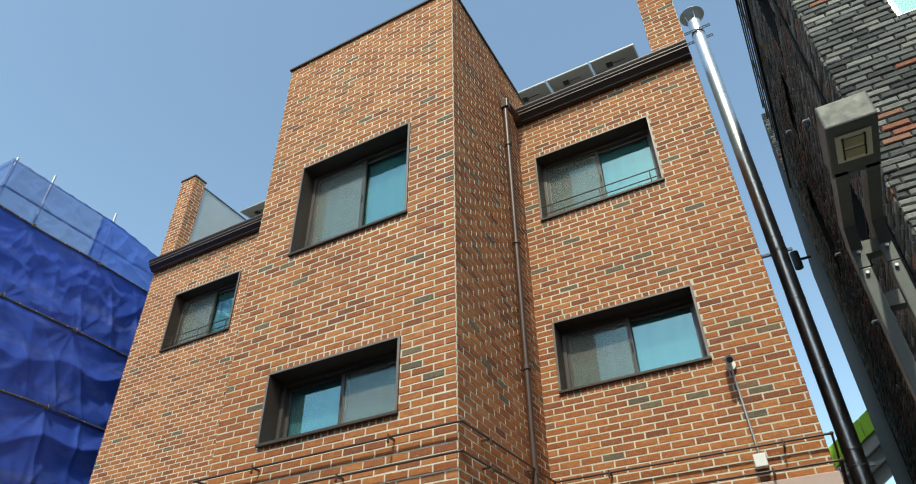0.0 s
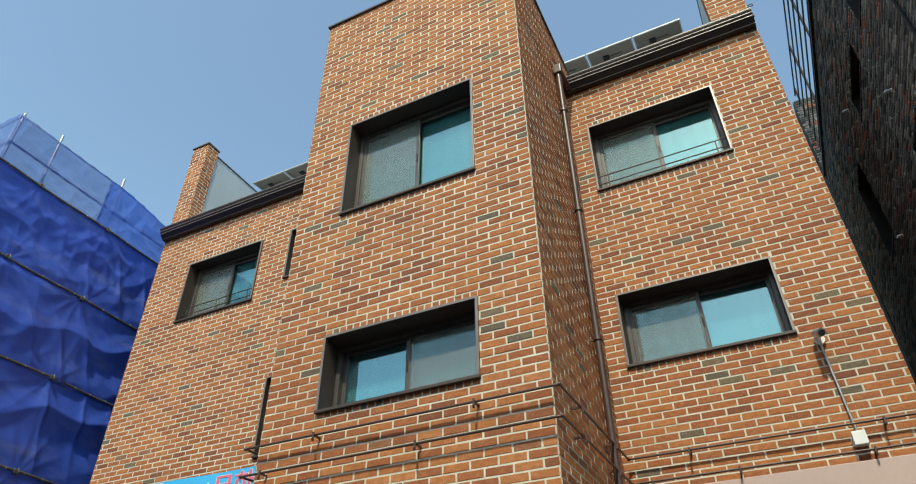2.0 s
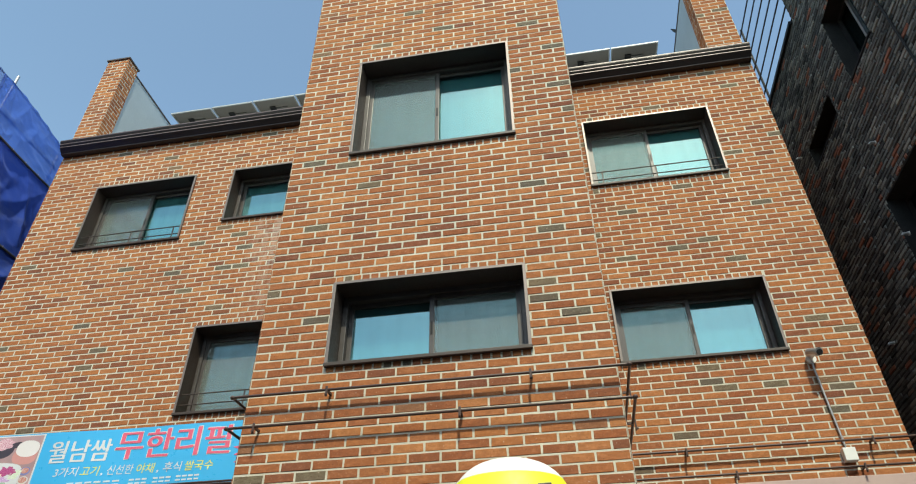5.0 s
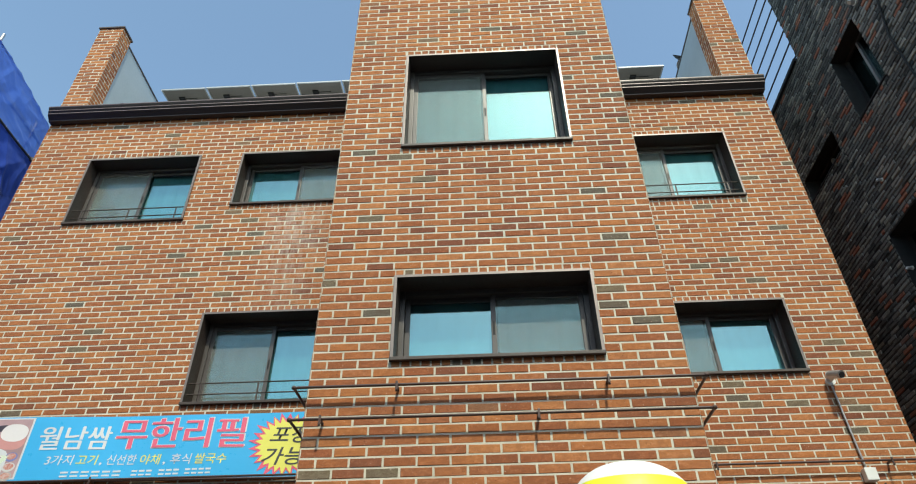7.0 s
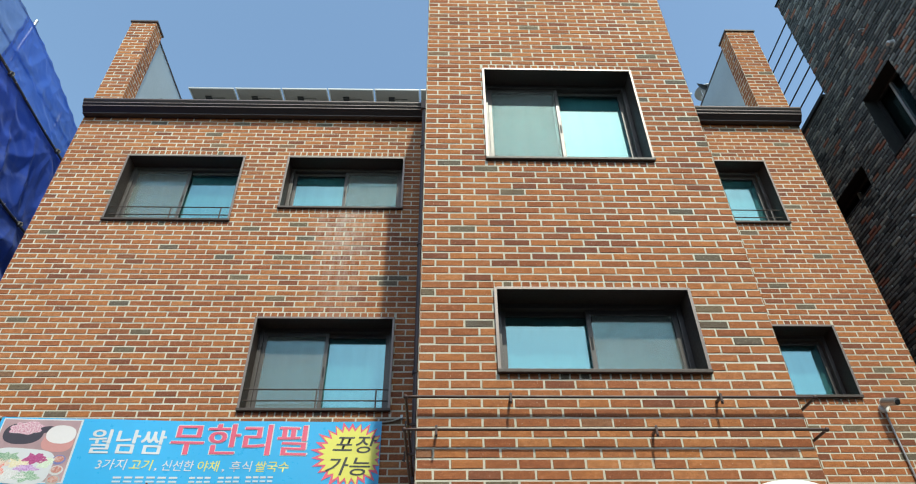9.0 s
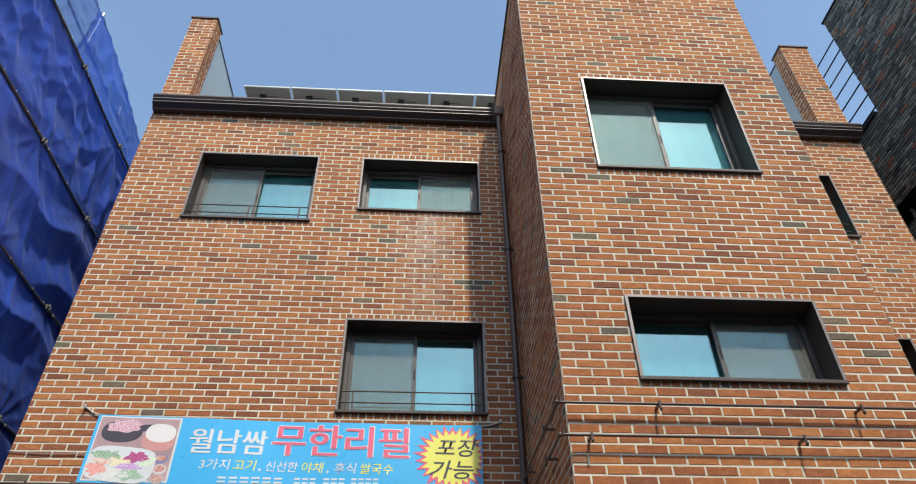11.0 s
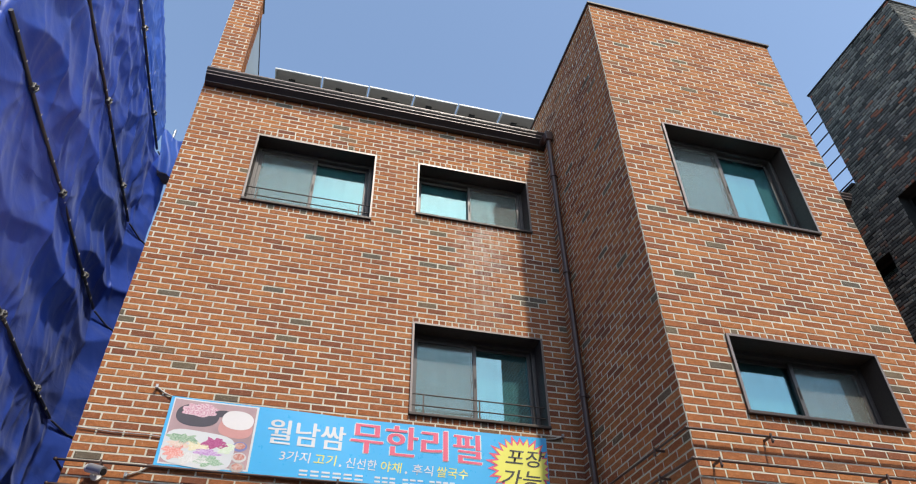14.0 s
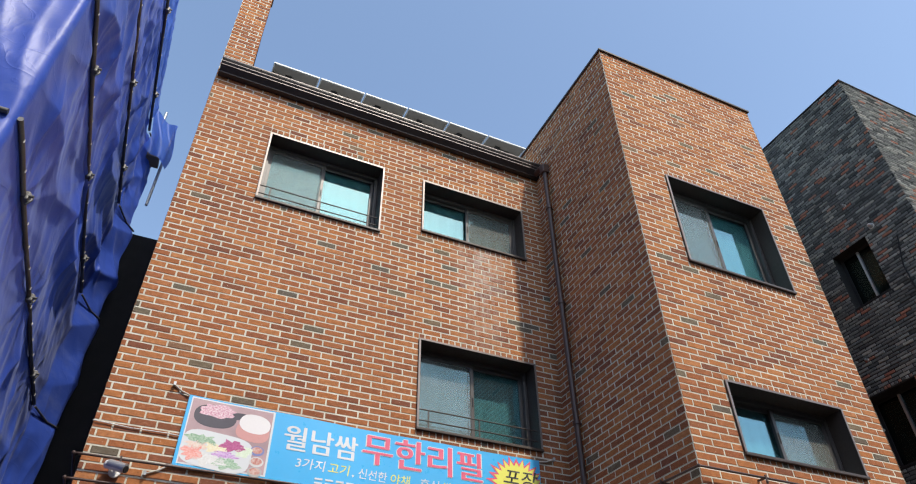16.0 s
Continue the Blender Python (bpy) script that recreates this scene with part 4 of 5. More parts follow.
for k, (extra, crumple, drape) in enumerate(((0.5, 0.4, 0.8), (0.5, 0.35, 0.9), (0.52, 0.3, 0.8), (0.5, 0.28, 1.1), (0.42, 0.8, 0.5))):
    sheet(LEVELS[k] - 0.05, LEVELS[k + 1] + 0.02, 0.0, S_END + extra, M_TARP, crumple, drape, seed=k * 3.7)
lower_edge = lambda s: max(0.0, s - S_CORNER - 2.2) ** 1.5 * 0.13
sheet(9.27, 10.34, 0.0, S_CORNER + 1.95, M_TARP_LIGHT, 0.5, 0.3, 31, "thin see-through top sheet", lower_edge)
sheet(9.27, 10.34, S_CORNER + 1.9, S_END - 0.1, M_TARP_MID, 0.6, 0.3, 37, "doubled top sheet", lower_edge)
# loose flap at the far end
bm = bmesh.new()
fr = []
for i in range(17):
    u = i / 16
    row = []
    for j in range(17):
        v = j / 16
        row.append(bm.verts.new((-11.26 + 0.36 * u + 0.03 * math.sin(v * 5), 8.36 + 0.14 * u + 0.05 * math.sin(u * 7 + v * 4), 9.02 + 0.66 * v - 0.2 * u * (1 - v) + 0.1 * (1 - u) * v)))
    fr.append(row)
for a, b in zip(fr, fr[1:]):
    for j in range(16):
        bm.faces.new((a[j], b[j], b[j + 1], a[j + 1])).smooth = True
part("loose_flap", bm, M_TARP_MID, scaffold, "torn tarpaulin flap")

M_POLE = varied("weathered scaffold pipe", (0.13, 0.125, 0.12), 0.3, 9, 0.5, 0.6, 0.1)
for z in LEVELS[1:]:
    pts = [along(s)[0] + along(s)[1] * 0.035 + Vector((0, 0, z)) for s in (0.0, S_CORNER - 0.03)]
    rod("ledger", pts, 0.02, M_POLE, scaffold, sides=10)
    pts = [smooth_along(s)[0] + smooth_along(s)[1] * 0.035 + Vector((0, 0, z + 0.012 * math.sin(s * 3))) for s in np.linspace(S_CORNER + 0.02, S_END - 0.08, 20)]
    rod("ledger", pts, 0.019, M_POLE, scaffold, sides=10)
    for k in range(14):
        p, n = smooth_along(S_CORNER + 0.2 + k * 0.3)
        bm = bmesh.new()
        c = p + n * 0.052 + Vector((0, 0, z))
        tube(bm, [c - Vector((0, 0, 0.014)), c + n * 0.003, c + Vector((0, 0, 0.014))], 0.0035, 6)
        part("tie", bm, M_ROPE, scaffold)
    for c in (0.78, 2.16, 3.62):
        p, n = smooth_along(S_CORNER + c)
        o = p + n * 0.05 + Vector((0, 0, z))
        bm = bmesh.new()
        box(bm, o.x - 0.03, o.x + 0.02, o.y - 0.03, o.y + 0.03, o.z - 0.035, o.z + 0.035, 0.008)
        tube(bm, [o + Vector((0.01, 0.02, -0.05)), o + Vector((0.035, 0.02, 0.0)), o + Vector((0.01, 0.02, 0.05))], 0.009, 8)
        tube(bm, [o + Vector((0.015, -0.02, 0)), o + Vector((0.05, -0.02, 0))], 0.012, 6)
        part("clamp", bm, M_POLE, scaffold)
    # rope from the pipe's end to the sheet's outer corner
    rod("rope", [(-11.25, 8.36, z), (-11.13, 8.66, z - 0.03), (-11.03, 8.86, z + 0.0)], 0.012, M_POLE, scaffold, sides=6)
for y, zt in ((4.06, 10.5), (4.78, 10.62), (6.17, 10.66), (7.5, 10.1)):
    rod("standard", [(-11.44, y, 0), (-11.44, y, zt)], 0.024, M_GALV, scaffold, sides=10)
for x, zt in ((-12.4, 10.4), (-13.6, 10.5)):
    rod("standard", [(x, 4.1, 0), (x, 4.1, zt)], 0.024, M_GALV, scaffold, sides=10)
for x, y, za, zt in ((-10.98, 8.7, 8.2, 9.75), (-11.16, 8.5, 9.0, 9.95)):
    rod("standard", [(x, y, za), (x, y, zt)], 0.02, M_GALV, scaffold, sides=10)
boxes("plank", [(-11.2, -11.02, 8.5, 8.75, 8.98, 9.03)], M_PLANK, scaffold, "weathered scaffold plank end")
rod("guard_rail", [(-15.9, 4.03, 9.78), (-11.38, 4.03, 9.78)], 0.02, M_POLE, scaffold, sides=8)
rod("guard_rail", [(-11.38, 4.03, 9.78), (-11.38, 7.9, 9.78)], 0.02, M_POLE, scaffold, sides=8)
rod("guard_rail", [(-15.9, 4.03, 10.3), (-11.32, 4.0, 10.32), (-11.32, 6.1, 10.34), (-11.32, 7.2, 10.2), (-11.32, 8.2, 9.95)], 0.014, M_POLE, scaffold, sides=8)
# near-black colour stands in for the shade in the gap beyond the sheets
shell = thing("sheeted_house_and_gap_fill", (-14, 9, 0), "near-black house block behind blue sheeting, filling the gap with shade", "building")
boxes("wall", [(-17.0, -12.0, 5.0, 13.0, 0, 9.0), (-12.0, -10.62, 9.05, 13.0, 0, 7.9)], M_MORTAR_AND_GAP, shell)

# ---- ground ----
tagged(boxes("ground", [(-400, 400, -400, 400, -0.3, -0.12)], M_PAVE), "pale concrete ground", "ground", kind="structure")
tagged(boxes("road", [(-60, 60, -5.9, 3.3, -0.115, -0.02)], M_ASPHALT), "grey asphalt street", "road", kind="structure")
tagged(boxes("pavement", [(-60, 60, 3.3, 16.0, -0.118, 0.0)], M_PAVE), "concrete pavement in front of buildings", "pavement", kind="structure")

# unseen wall behind the camera, added to hold back light from the low sky
tagged(boxes("wall_opposite", [(-40, 40, -6.5, -6.0, -0.1, 8.5)], M_PAVE), "unseen plain wall added to cut low sky light", "wall", kind="structure")

wire = thing("cable", (-10, YM - 0.02, 4.15), "thin grey cable stapled along red brick", "cable")
rod("wire", [(XL - 0.01, YM - 0.018, 4.17), (-10.2, YM - 0.016, 4.15), (-9.9, YM - 0.017, 4.155), (-9.5, YM - 0.018, 4.13)], 0.005, M_GALV, wire, sides=6)

# ---- banner ----
M_BANNER = varied("sky blue banner vinyl", (0.055, 0.4, 0.74), 0.06, 2, 0.34, 0, 0.03)
M_INK_WHITE = varied("white print", (0.64, 0.66, 0.67), 0.04, 8, 0.4)
M_INK_RED = varied("crimson print", (0.72, 0.12, 0.2), 0.06, 8, 0.4)
M_INK_YELLOW = varied("yellow print", (0.76, 0.72, 0.14), 0.06, 8, 0.4)
M_INK_BLACK = varied("black print", (0.055, 0.055, 0.05), 0.06, 8, 0.4)
M_PHOTO = varied("rose photo ground", (0.44, 0.29, 0.3), 0.25, 9, 0.4)
BX0, BX1, BY = -9.78, -5.9, YM - 0.024


def b_top(x):
    return 4.566 - 0.05 * (x - BX0) / (BX1 - BX0) - 0.02 * math.sin(math.pi * (x - BX0) / (BX1 - BX0))


def b_low(x):
    return 3.872 - 0.04 * (x - BX0) / (BX1 - BX0)


def b_y(x, z):
    return BY + 0.007 * math.sin(x * 4.1 + z * 2) + 0.0006 * math.sin(x * 13 - z * 7)


INK = 0.5
banner = thing("banner", ((BX0 + BX1) / 2, BY, 3.8), "sky blue vinyl banner with food photo and lettering", "banner")


def vinyl(name, x0, x1, top, low, mat, lift, label=""):
    bm = bmesh.new()
    nu, nv = max(2, int((x1 - x0) / 0.03)), 20
    g = []
    for i in range(nu + 1):
        x = x0 + (x1 - x0) * i / nu
        g.append([bm.verts.new((x, b_y(x, low(x) + (top(x) - low(x)) * j / nv) - lift * INK, low(x) + (top(x) - low(x)) * j / nv)) for j in range(nv + 1)])
    for a, b in zip(g, g[1:]):
        for j in range(nv):
            bm.faces.new((a[j], b[j], b[j + 1], a[j + 1])).smooth = True
    return part(name, bm, mat, banner, label)


vinyl("sheet", BX0, BX1, b_top, b_low, M_BANNER, 0.0)
vinyl("photo_border", BX0 + 0.03, -8.94, lambda x: b_top(x) - 0.012, lambda x: b_low(x) + 0.02, M_INK_WHITE, 0.003)
vinyl("photo_ground", BX0 + 0.042, -8.96, lambda x: b_top(x) - 0.025, lambda x: b_low(x) + 0.035, M_PHOTO, 0.006, "photo of a set table")


def printed(bm, cx, cz, rim, lift):
    """A print filled ring by ring from its middle, so that it follows the ripples of the cloth."""
    last, n = [bm.verts.new((cx, b_y(cx, cz) - lift * INK, cz))], len(rim)
    for step in range(1, 8):
        ring = [bm.verts.new((cx + (x - cx) * step / 7, b_y(cx + (x - cx) * step / 7, cz + (z - cz) * step / 7) - lift * INK, cz + (z - cz) * step / 7)) for x, z in rim]
        for k in range(n):
            if len(last) == 1:
                bm.faces.new((last[0], ring[k], ring[(k + 1) % n]))
            else:
                bm.faces.new((last[k], ring[k], ring[(k + 1) % n], last[(k + 1) % n]))
        last = ring


def blob(name, cx, cz, rx, rz, mat, lift, power=2.0, wobble=0.0, seed=0.0, turn=0.0, label=""):
    """A flat printed patch: an oval, or with a higher power a rounded square."""
    bm = bmesh.new()
    n = 40
    rim = []
    for k in range(n):
        a = 2 * math.pi * k / n
        c, s = math.cos(a), math.sin(a)
        m = (abs(c) ** power + abs(s) ** power) ** (-1 / power)
        m *= 1 + wobble * noise.noise(Vector((c * 2.5, s * 2.5, seed)))
        dx, dz = rx * m * c, rz * m * s
        x, z = cx + dx * math.cos(turn) - dz * math.sin(turn), cz + dx * math.sin(turn) + dz * math.cos(turn)
        rim.append((x, z))
    printed(bm, cx, cz, rim, lift)
    return part(name, bm, mat, banner, label)


def mottled(name, a, b, scale=45):
    m = Mat(name)
    return m.done(m.mix(m.ramp(m.noise(scale, 5, 0.7), [(0.4, grey(0)), (0.6, grey(1))]), a, b), 0.4)


M_PLATE = varied("printed white plate", (0.62, 0.63, 0.64), 0.06, 4, 0.4)
blob("printed_plate", -9.425, 4.055, 0.325, 0.175, M_PLATE, 0.008, 4, 0, 0, -0.08)
M_BOWL = varied("printed black pot", (0.06, 0.05, 0.065), 0.2, 9, 0.4)
blob("printed_pot", -9.5, 4.39, 0.2, 0.115, M_BOWL, 0.008, 2.4)
blob("printed_pot_handle", -9.3, 4.425, 0.09, 0.035, M_BOWL, 0.0084, 3, 0, 0, 0.12)
blob("printed_meat", -9.49, 4.445, 0.165, 0.068, mottled("printed sliced meat", (0.5, 0.16, 0.25), (0.75, 0.62, 0.64), 70), 0.0095, 2, 0.35, 2)
blob("printed_board", -9.13, 4.29, 0.16, 0.095, varied("printed pink board", (0.56, 0.27, 0.25), 0.1, 5, 0.4), 0.008, 2.6, 0, 0, -0.1)
blob("printed_dome", -9.12, 4.375, 0.15, 0.095, varied("printed pale dome", (0.72, 0.68, 0.67), 0.06, 5, 0.4), 0.0088, 2.3, 0, 0, -0.1)
for cx, cz, rx, rz, a, b in ((-9.5, 4.115, 0.11, 0.04, (0.16, 0.3, 0.18), (0.45, 0.55, 0.42)), (-9.56, 3.99, 0.075, 0.055, (0.72, 0.2, 0.16), (0.8, 0.5, 0.45)), (-9.24, 4.1, 0.085, 0.045, (0.34, 0.04, 0.16), (0.5, 0.12, 0.28)),
                              (-9.4, 4.06, 0.085, 0.035, (0.72, 0.62, 0.35), (0.78, 0.73, 0.6)), (-9.29, 4.015, 0.085, 0.03, (0.4, 0.16, 0.44), (0.68, 0.52, 0.72)), (-9.26, 3.945, 0.09, 0.045, (0.18, 0.34, 0.2), (0.5, 0.6, 0.48)),
                              (-9.43, 3.955, 0.12, 0.05, (0.74, 0.73, 0.72), (0.6, 0.58, 0.55)), (-9.15, 4.065, 0.055, 0.045, (0.56, 0.66, 0.46), (0.72, 0.76, 0.66)), (-9.53, 4.06, 0.075, 0.03, (0.72, 0.5, 0.4), (0.75, 0.65, 0.58))):
    blob("printed_salad", -9.425 + (cx + 9.37) * 1.12, 4.055 + (cz - 4.035) * 1.12, rx * 1.2, rz * 1.2, mottled("printed salad", a, b, 80), 0.0105, 2, 0.7, cx * 9)
for cx, cz, c in ((-9.055, 4.115, (0.2, 0.22, 0.45)), (-9.045, 4.01, (0.6, 0.58, 0.57)), (-9.045, 3.915, (0.42, 0.4, 0.38))):
    blob("printed_dish", cx, cz, 0.068, 0.048, varied("printed small dish", c, 0.1, 9, 0.4), 0.0088)
    blob("printed_sauce", cx, cz + 0.006, 0.052, 0.033, mottled("printed sauce", (0.5, 0.18, 0.14), (0.6, 0.42, 0.36)), 0.0105)


def lettering(text, x, z, size, mat, lift, bold=0.0, slant=0.0, width=None, parent=None, name="lettering", label=""):
    """Flat printed letters whose lower left corner stands at x, z; width stretches the line to that many metres."""
    cu = bpy.data.curves.new("letters", "FONT")
    cu.body, cu.size, cu.offset, cu.shear, cu.fill_mode = text, size, bold * size, slant, "FRONT"
    cu.resolution_u = 3
    tmp = new("letters", cu)
    bpy.context.view_layer.update()
    me = bpy.data.meshes.new_from_object(tmp.evaluated_get(bpy.context.evaluated_depsgraph_get()))
    bpy.data.objects.remove(tmp)
    # cut into narrow strips, so that the print follows the ripples of the cloth
    bm = bmesh.new()
    bm.from_mesh(me)
    if bm.verts:
        a, b = min(v.co.x for v in bm.verts), max(v.co.x for v in bm.verts)
        for i in range(1, int((b - a) / 0.04) + 1):
            bmesh.ops.bisect_plane(bm, geom=bm.verts[:] + bm.edges[:] + bm.faces[:], plane_co=(a + i * 0.04, 0, 0), plane_no=(1, 0, 0))
    bm.to_mesh(me)
    bm.free()
    xs = [v.co.x for v in me.vertices]
    if not xs:
        return None
    k = width / (max(xs) - min(xs)) if width else 1.0
    lo = min(xs)
    for v in me.vertices:
        px, pz = x + (v.co.x - lo) * k, z + v.co.y
        v.co = (px, b_y(px, pz) - lift * INK, pz - 0.016 * (px - x))
    me.materials.clear()
    me.materials.append(mat)
    ob = new(name, me)
    ob.parent = banner
    ob.matrix_parent_inverse = banner.matrix_world.inverted()
    return tagged(ob, label) if label else ob


for i in range(3):
    lettering("월남쌈", -8.825 + 0.006 * i, 4.198 + 0.003 * (i % 2), 0.276, M_INK_WHITE, 0.0045 + 0.001 * i, 0, 0, 0.755)
for i in range(4):
    lettering("무한리필", -8.02 + 0.011 * i, 4.192 + 0.012 * (i % 2), 0.356, M_INK_WHITE, 0.003 + 0.0009 * i, 0, 0, 1.362, label="white outline of red letters")
for i in range(3):
    lettering("무한리필", -8.008 + 0.009 * i, 4.199, 0.352, M_INK_RED, 0.0085 + 0.001 * i, 0, 0, 1.352, label="red letters")
for word, x, wd, m in (("3가지", -8.645, 0.3, M_INK_WHITE), ("고기", -8.315, 0.225, M_INK_YELLOW), (",", -8.065, 0.025, M_INK_WHITE), ("신선한", -7.995, 0.31, M_INK_WHITE), ("야채", -7.645, 0.215, M_INK_YELLOW), (",", -7.4, 0.025, M_INK_WHITE), ("후식", -7.325, 0.22, M_INK_WHITE), ("쌀국수", -7.07, 0.33, M_INK_YELLOW)):
    x, wd = -8.675 + (x + 8.645) * 0.99, wd * 0.99
    lettering(word, x, 4.024 - 0.016 * (x + 8.65), 0.116, m, 0.0055, 0.004, 0.1, wd)
for x0, n, step in ((-8.47, 6, 0.107), (-7.74, 3, 0.075), (-7.46, 3, 0.075), (-7.19, 4, 0.07)):
    for k in range(n):
        x = x0 + k * step
        bm = bmesh.new()
        for za, zb in ((3.888, 3.904), (3.926, 3.944)):
            box(bm, x, x + step * 0.74, b_y(x + step * 0.37, 3.92) - 0.003, b_y(x + step * 0.37, 3.92) + 0.002, za, zb)
        part("print_bar", bm, M_INK_WHITE, banner)


def burst(cx, cz, r0, r1, n, mat, lift, seed):
    rng = random.Random(seed)
    bm = bmesh.new()
    rim = []
    for k in range(2 * n):
        a = math.pi * k / n
        r = (r1 * rng.uniform(0.93, 1.07)) if k % 2 else r0
        x, z = min(BX1 - 0.005, cx + r * math.cos(a)), cz + 0.92 * r * math.sin(a)
        z = max(b_low(x) + 0.01, min(b_top(x) - 0.005, z))
        rim.append((x, z))
    printed(bm, cx, cz, rim, lift)
    return part("starburst", bm, mat, banner, "red and yellow printed starburst")


burst(-6.2, 4.17, 0.29, 0.385, 26, M_INK_RED, 0.006, 3)
burst(-6.2, 4.17, 0.255, 0.33, 26, M_INK_YELLOW, 0.01, 5)
lettering("포장", -6.38, 4.2, 0.2, M_INK_BLACK, 0.014, 0.01, 0.25, 0.44)
lettering("가능", -6.43, 3.975, 0.2, M_INK_BLACK, 0.014, 0.01, 0.25, 0.44)
for (x0, z0), (x1, z1) in (((BX0, b_top(BX0) - 0.01), (BX0 - 0.16, 4.64)), ((BX0, 3.875), (BX0 - 0.2, 3.76)), ((BX1, b_top(BX1) - 0.01), (BX1 + 0.2, 4.56)), ((BX1, 3.84), (BX1 + 0.2, 3.74))):
    rod("tie_rope", [(x0, BY, z0), ((x0 + x1) / 2, BY + 0.008, (z0 + z1) / 2 - 0.01), (x1, YM - 0.02, z1)], 0.008, M_ROPE, banner, sides=6)
    boxes("hook", [(x1 - 0.012, x1 + 0.012, YM - 0.05, YM - 0.008, z1 - 0.02, z1 + 0.02)], M_GALV, banner, bevel=0.003)
rod("bottom_batten", [(BX0 - 0.05, BY - 0.004, 3.862), (BX1 + 0.02, BY - 0.004, 3.822)], 0.012, M_PIPE, banner, sides=8)

# ---- round shop sign on a stand before the tower ----
M_SIGN_Y = varied("yellow sign fabric", (0.75, 0.72, 0.03), 0.06, 4, 0.5)
sign = thing("balloon_sign", (-3.37, 3.95, 0), "round inflated yellow and white sign on post", "sign")
SC = Vector((-3.37, 3.95, 2.515))
for nm, lo, hi, mat in (("white_cap", 0.64, 1.0, M_WHITE), ("yellow_body", -1.0, 0.64, M_SIGN_Y)):
    bm = bmesh.new()
    rings = []
    for i in range(17):
        c = lo + (hi - lo) * i / 16
        r = math.sqrt(max(0, 1 - c * c)) ** 0.75
        rings.append([bm.verts.new(SC + Vector((0.37 * r * math.cos(a) * (1 + 0.006 * math.sin(a * 12)), 0.3 * r * math.sin(a), 0.36 * c))) for a in (2 * math.pi * k / 48 for k in range(48))])
    for a, b in zip(rings, rings[1:]):
        for k in range(48):
            f = bm.faces.new((a[k], a[(k + 1) % 48], b[(k + 1) % 48], b[k]))
            f.smooth = True
    bmesh.ops.remove_doubles(bm, verts=bm.verts, dist=0.0008)
    part(nm, bm, mat, sign)
for x in (-0.2, -0.08, 0.06, 0.17):
    bm = bmesh.new()
    box(bm, SC.x + x, SC.x + x + 0.07, SC.y - 0.3, SC.y - 0.25, SC.z + 0.02, SC.z + 0.14, 0.004)
    part("print_bar", bm, M_INK_BLACK, sign)
rod("post", [(SC.x, SC.y, -0.02), (SC.x, SC.y, 2.1)], 0.04, M_GALV, sign)

# ---- brick pieces, wall by wall ----
ZB = 0.0
Z0, U0 = 4.795 - 60 * COURSE, TL
lay(wall_t, cells(TL, TR, 2.6, TOP_T, HOLES_T, COURSE, PITCH * 0.9958, JOINT, Z0, TL), front(YB), M_BRICK_ONE, M_BRICK_ALL, (TL, TR, 3.0, 5.0), seed=2)
lay(wall_m, cells(XL, TL, 3.0, TOP_M, HOLES_M, COURSE, PITCH, JOINT, Z0, -10.47) + cells(TR, XR, 3.0, TOP_M, HOLES_M, COURSE, PITCH, JOINT, Z0, TR), front(YM), M_BRICK_ONE, M_BRICK_ALL, (TR, XR, 3.5, 4.9), seed=3)
lay(wall_tr, cells(YB, YM, 2.6, TOP_M, [], COURSE, PITCH, JOINT, Z0, YB + PITCH / 2) + cells(YB, 7.4, TOP_M, TOP_T, [], COURSE, PITCH, JOINT, Z0, YB + PITCH / 2), lambda u, d, z: Vector((TR + d, u, z)), M_BRICK_ONE, M_BRICK_ALL, (YB, YM, 3.0, 5.2), proud=0.0068, seed=4, chip=0.0012, worn=0.001, tooled=0.0058)
lay(wall_tl, cells(YB, YM, 2.6, TOP_M, [], COURSE, PITCH, JOINT, Z0, YB + PITCH / 2) + cells(YB, 7.4, TOP_M, TOP_T, [], COURSE, PITCH, JOINT, Z0, YB + PITCH / 2), lambda u, d, z: Vector((TL - d, u, z)), M_BRICK_ONE, M_BRICK_ALL, (YB, YM, 3.0, 5.2), proud=0.0068, seed=5, chip=0.0012, worn=0.001, tooled=0.0058)
lay(wall_r, cells(YM, 9.9, 3.0, TOP_M, [], COURSE, PITCH, JOINT, Z0, YM + PITCH / 2), lambda u, d, z: Vector((XR + d, u, z)), M_BRICK_ONE, M_BRICK_ALL, None, seed=6)
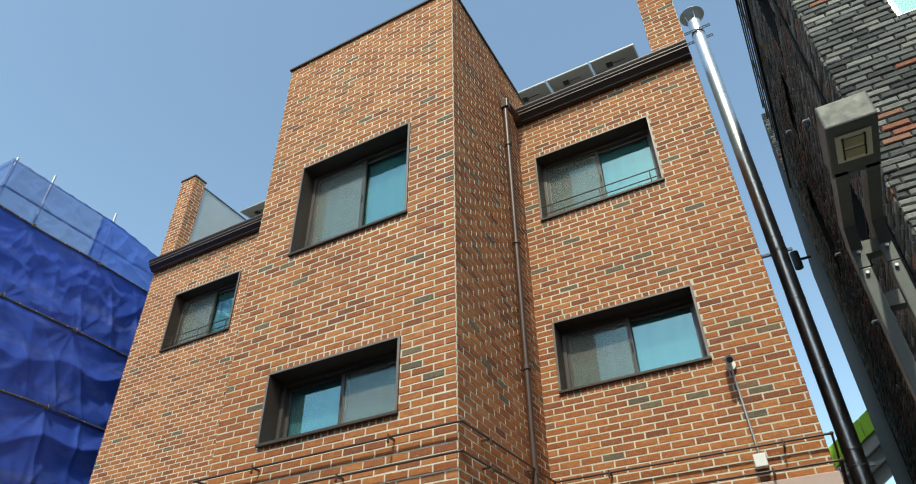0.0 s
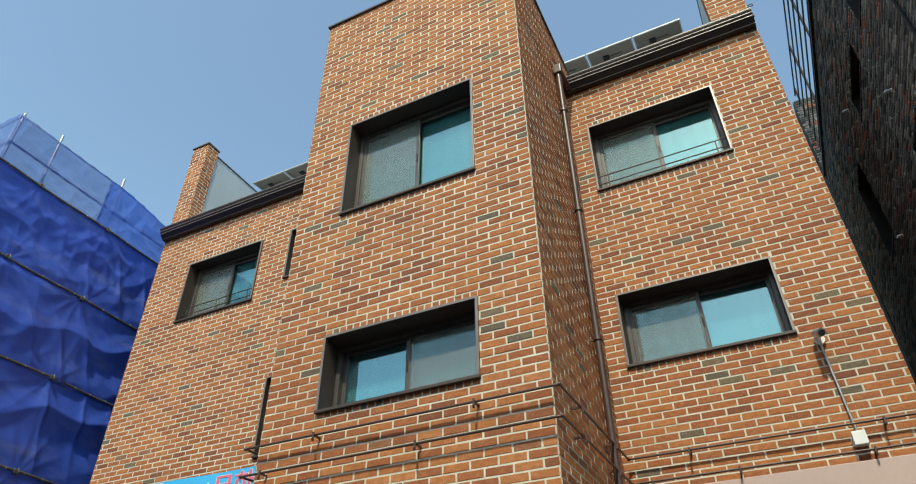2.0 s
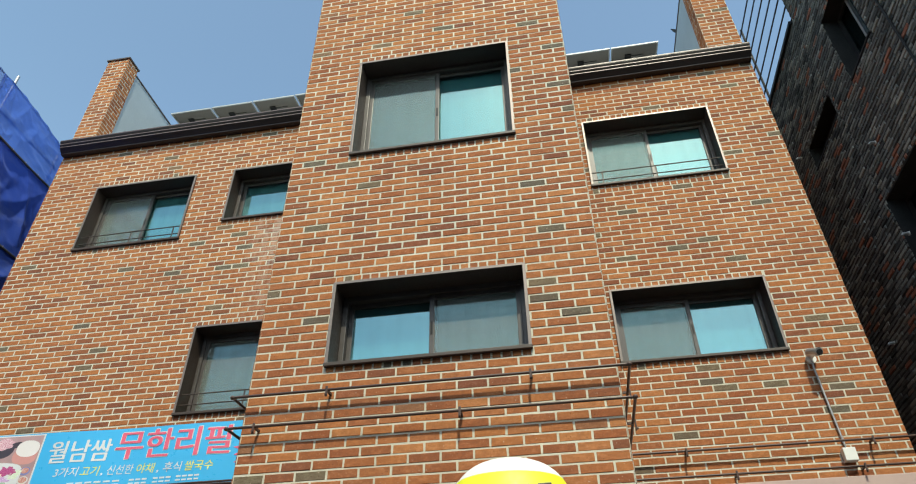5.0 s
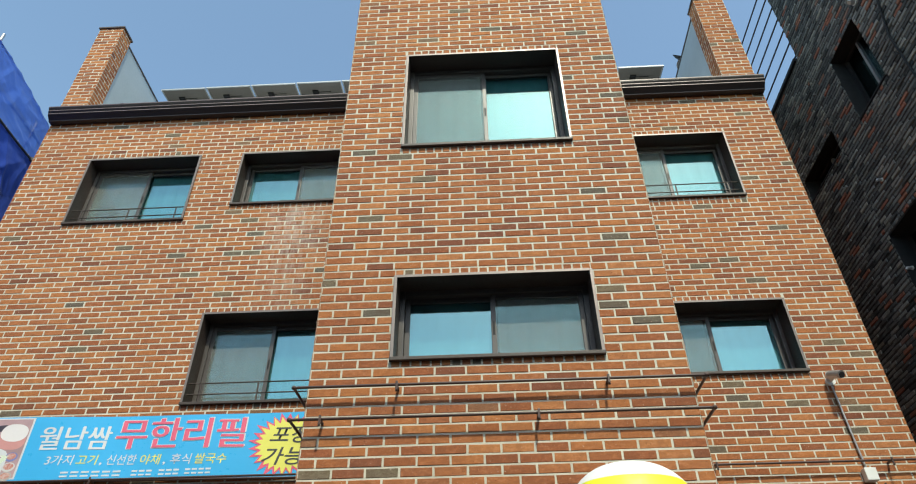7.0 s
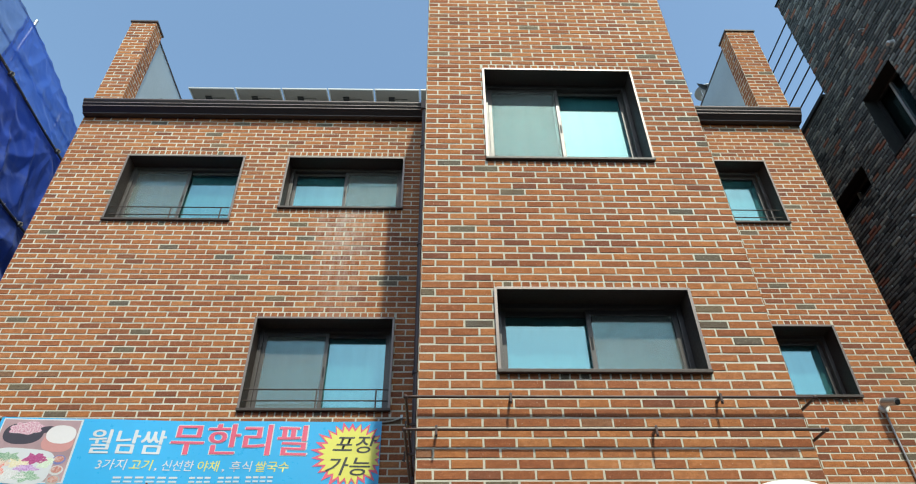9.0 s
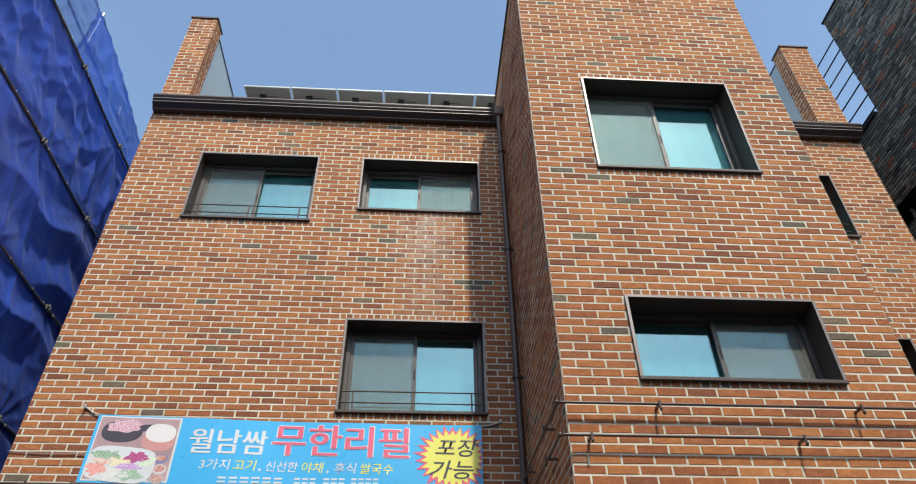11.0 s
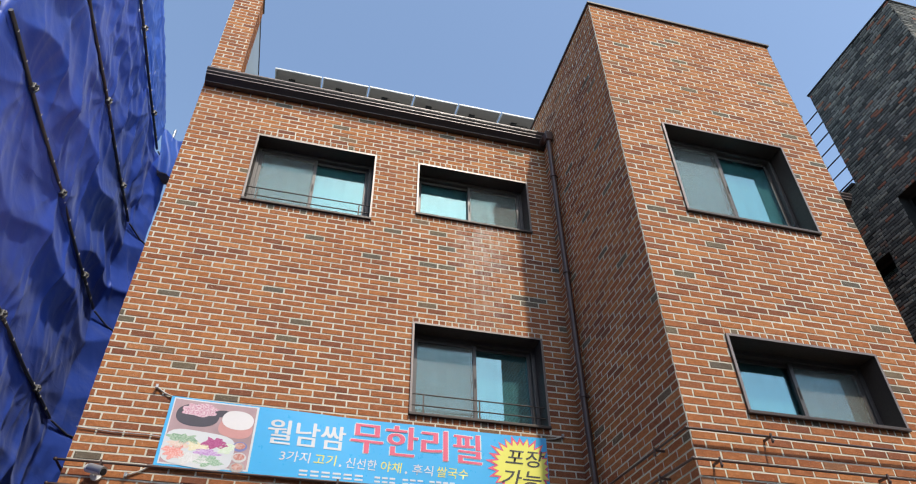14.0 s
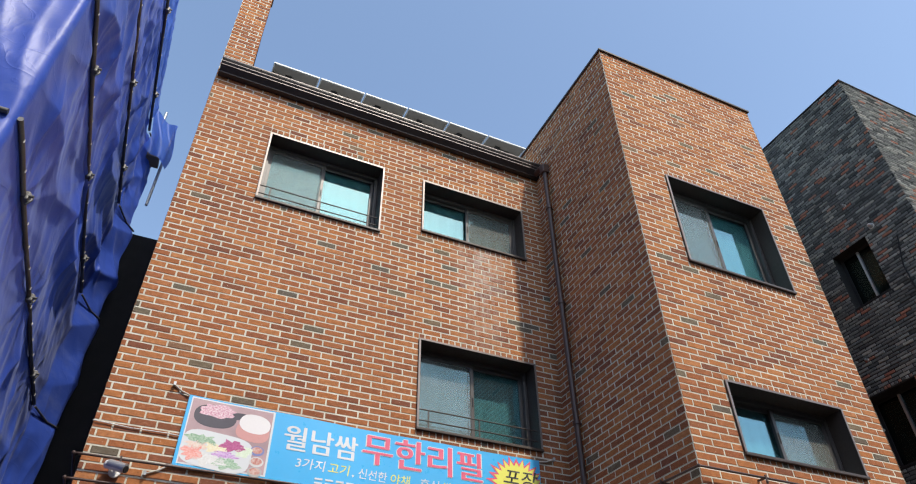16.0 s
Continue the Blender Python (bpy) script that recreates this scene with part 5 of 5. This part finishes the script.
lay(wall_l, cells(YM, 8.0, 3.0, TOP_M, [], COURSE, PITCH, JOINT, Z0, YM + PITCH / 2), lambda u, d, z: Vector((XL - d, u, z)), M_BRICK_ONE, M_BRICK_ALL, None, seed=7)
for (ww, x0, x1), sd in zip(PIERS, (8, 9)):
    inner, sgn = (x1, 1) if sd == 8 else (x0, -1)
    lay(ww, cells(x0, x1, TOP_M, 11.62, [], COURSE, PITCH, JOINT, Z0, x0), front(YM), M_BRICK_ONE, M_BRICK_ALL, (x0, x1, 10.4, 11.7), seed=sd)
    lay(ww, cells(YM, YM + 0.28, TOP_M, 11.62, [], COURSE, PITCH, JOINT, Z0, YM + PITCH / 2), lambda u, d, z, inner=inner, sgn=sgn: Vector((inner + sgn * d, u, z)), M_BRICK_ONE, M_BRICK_ALL, None, seed=sd + 10)

# grey brick next door: thinner, rougher pieces
DC, DP, DJ = 0.0635, 0.205, 0.013
rngd = random.Random(21)
side_d = lambda u, d, z: Vector((DX - d, u, z))
lay(wall_df, cells(DX, 3.6, 3.0, DTOP, FHOLES, DC, DP, DJ, 0, DX, rngd, 0.03), front(DY), M_SLATE_ONE, M_SLATE_ALL, (DX, 2.2, 5.2, 7.6), 0.012, 0.004, 31, 0.007, 0.004)
lay(wall_d, cells(DY, 7.15, 3.0, DTOP, [h for h in DHOLES if h[1] < 7.15], DC, DP, DJ, 0, DY + 0.1, rngd, 0.03), side_d, M_SLATE_ONE, M_SLATE_ALL, (5.0, 7.0, 8.4, 10.4), 0.012, 0.006, 32, 0.007, 0.004)
lay(wall_d2, cells(7.15, 12.0, 3.0, DLOW, [h for h in DHOLES if h[0] > 7.15], DC, DP, DJ, 0, DY + 0.1, rngd, 0.03), side_d, M_SLATE_ONE, M_SLATE_ALL, (7.2, 8.6, 6.9, 8.9), 0.012, 0.006, 33, 0.007, 0.004)
lay(wall_d3, cells(DX - 0.02, 2.2, 8.5, 12.5, [], DC, DP, DJ, 0, DX, rngd, 0.03), front(12.0), M_SLATE_ONE, M_SLATE_ALL, None, 0.012, 0.004, 34, 0.007, 0.004)
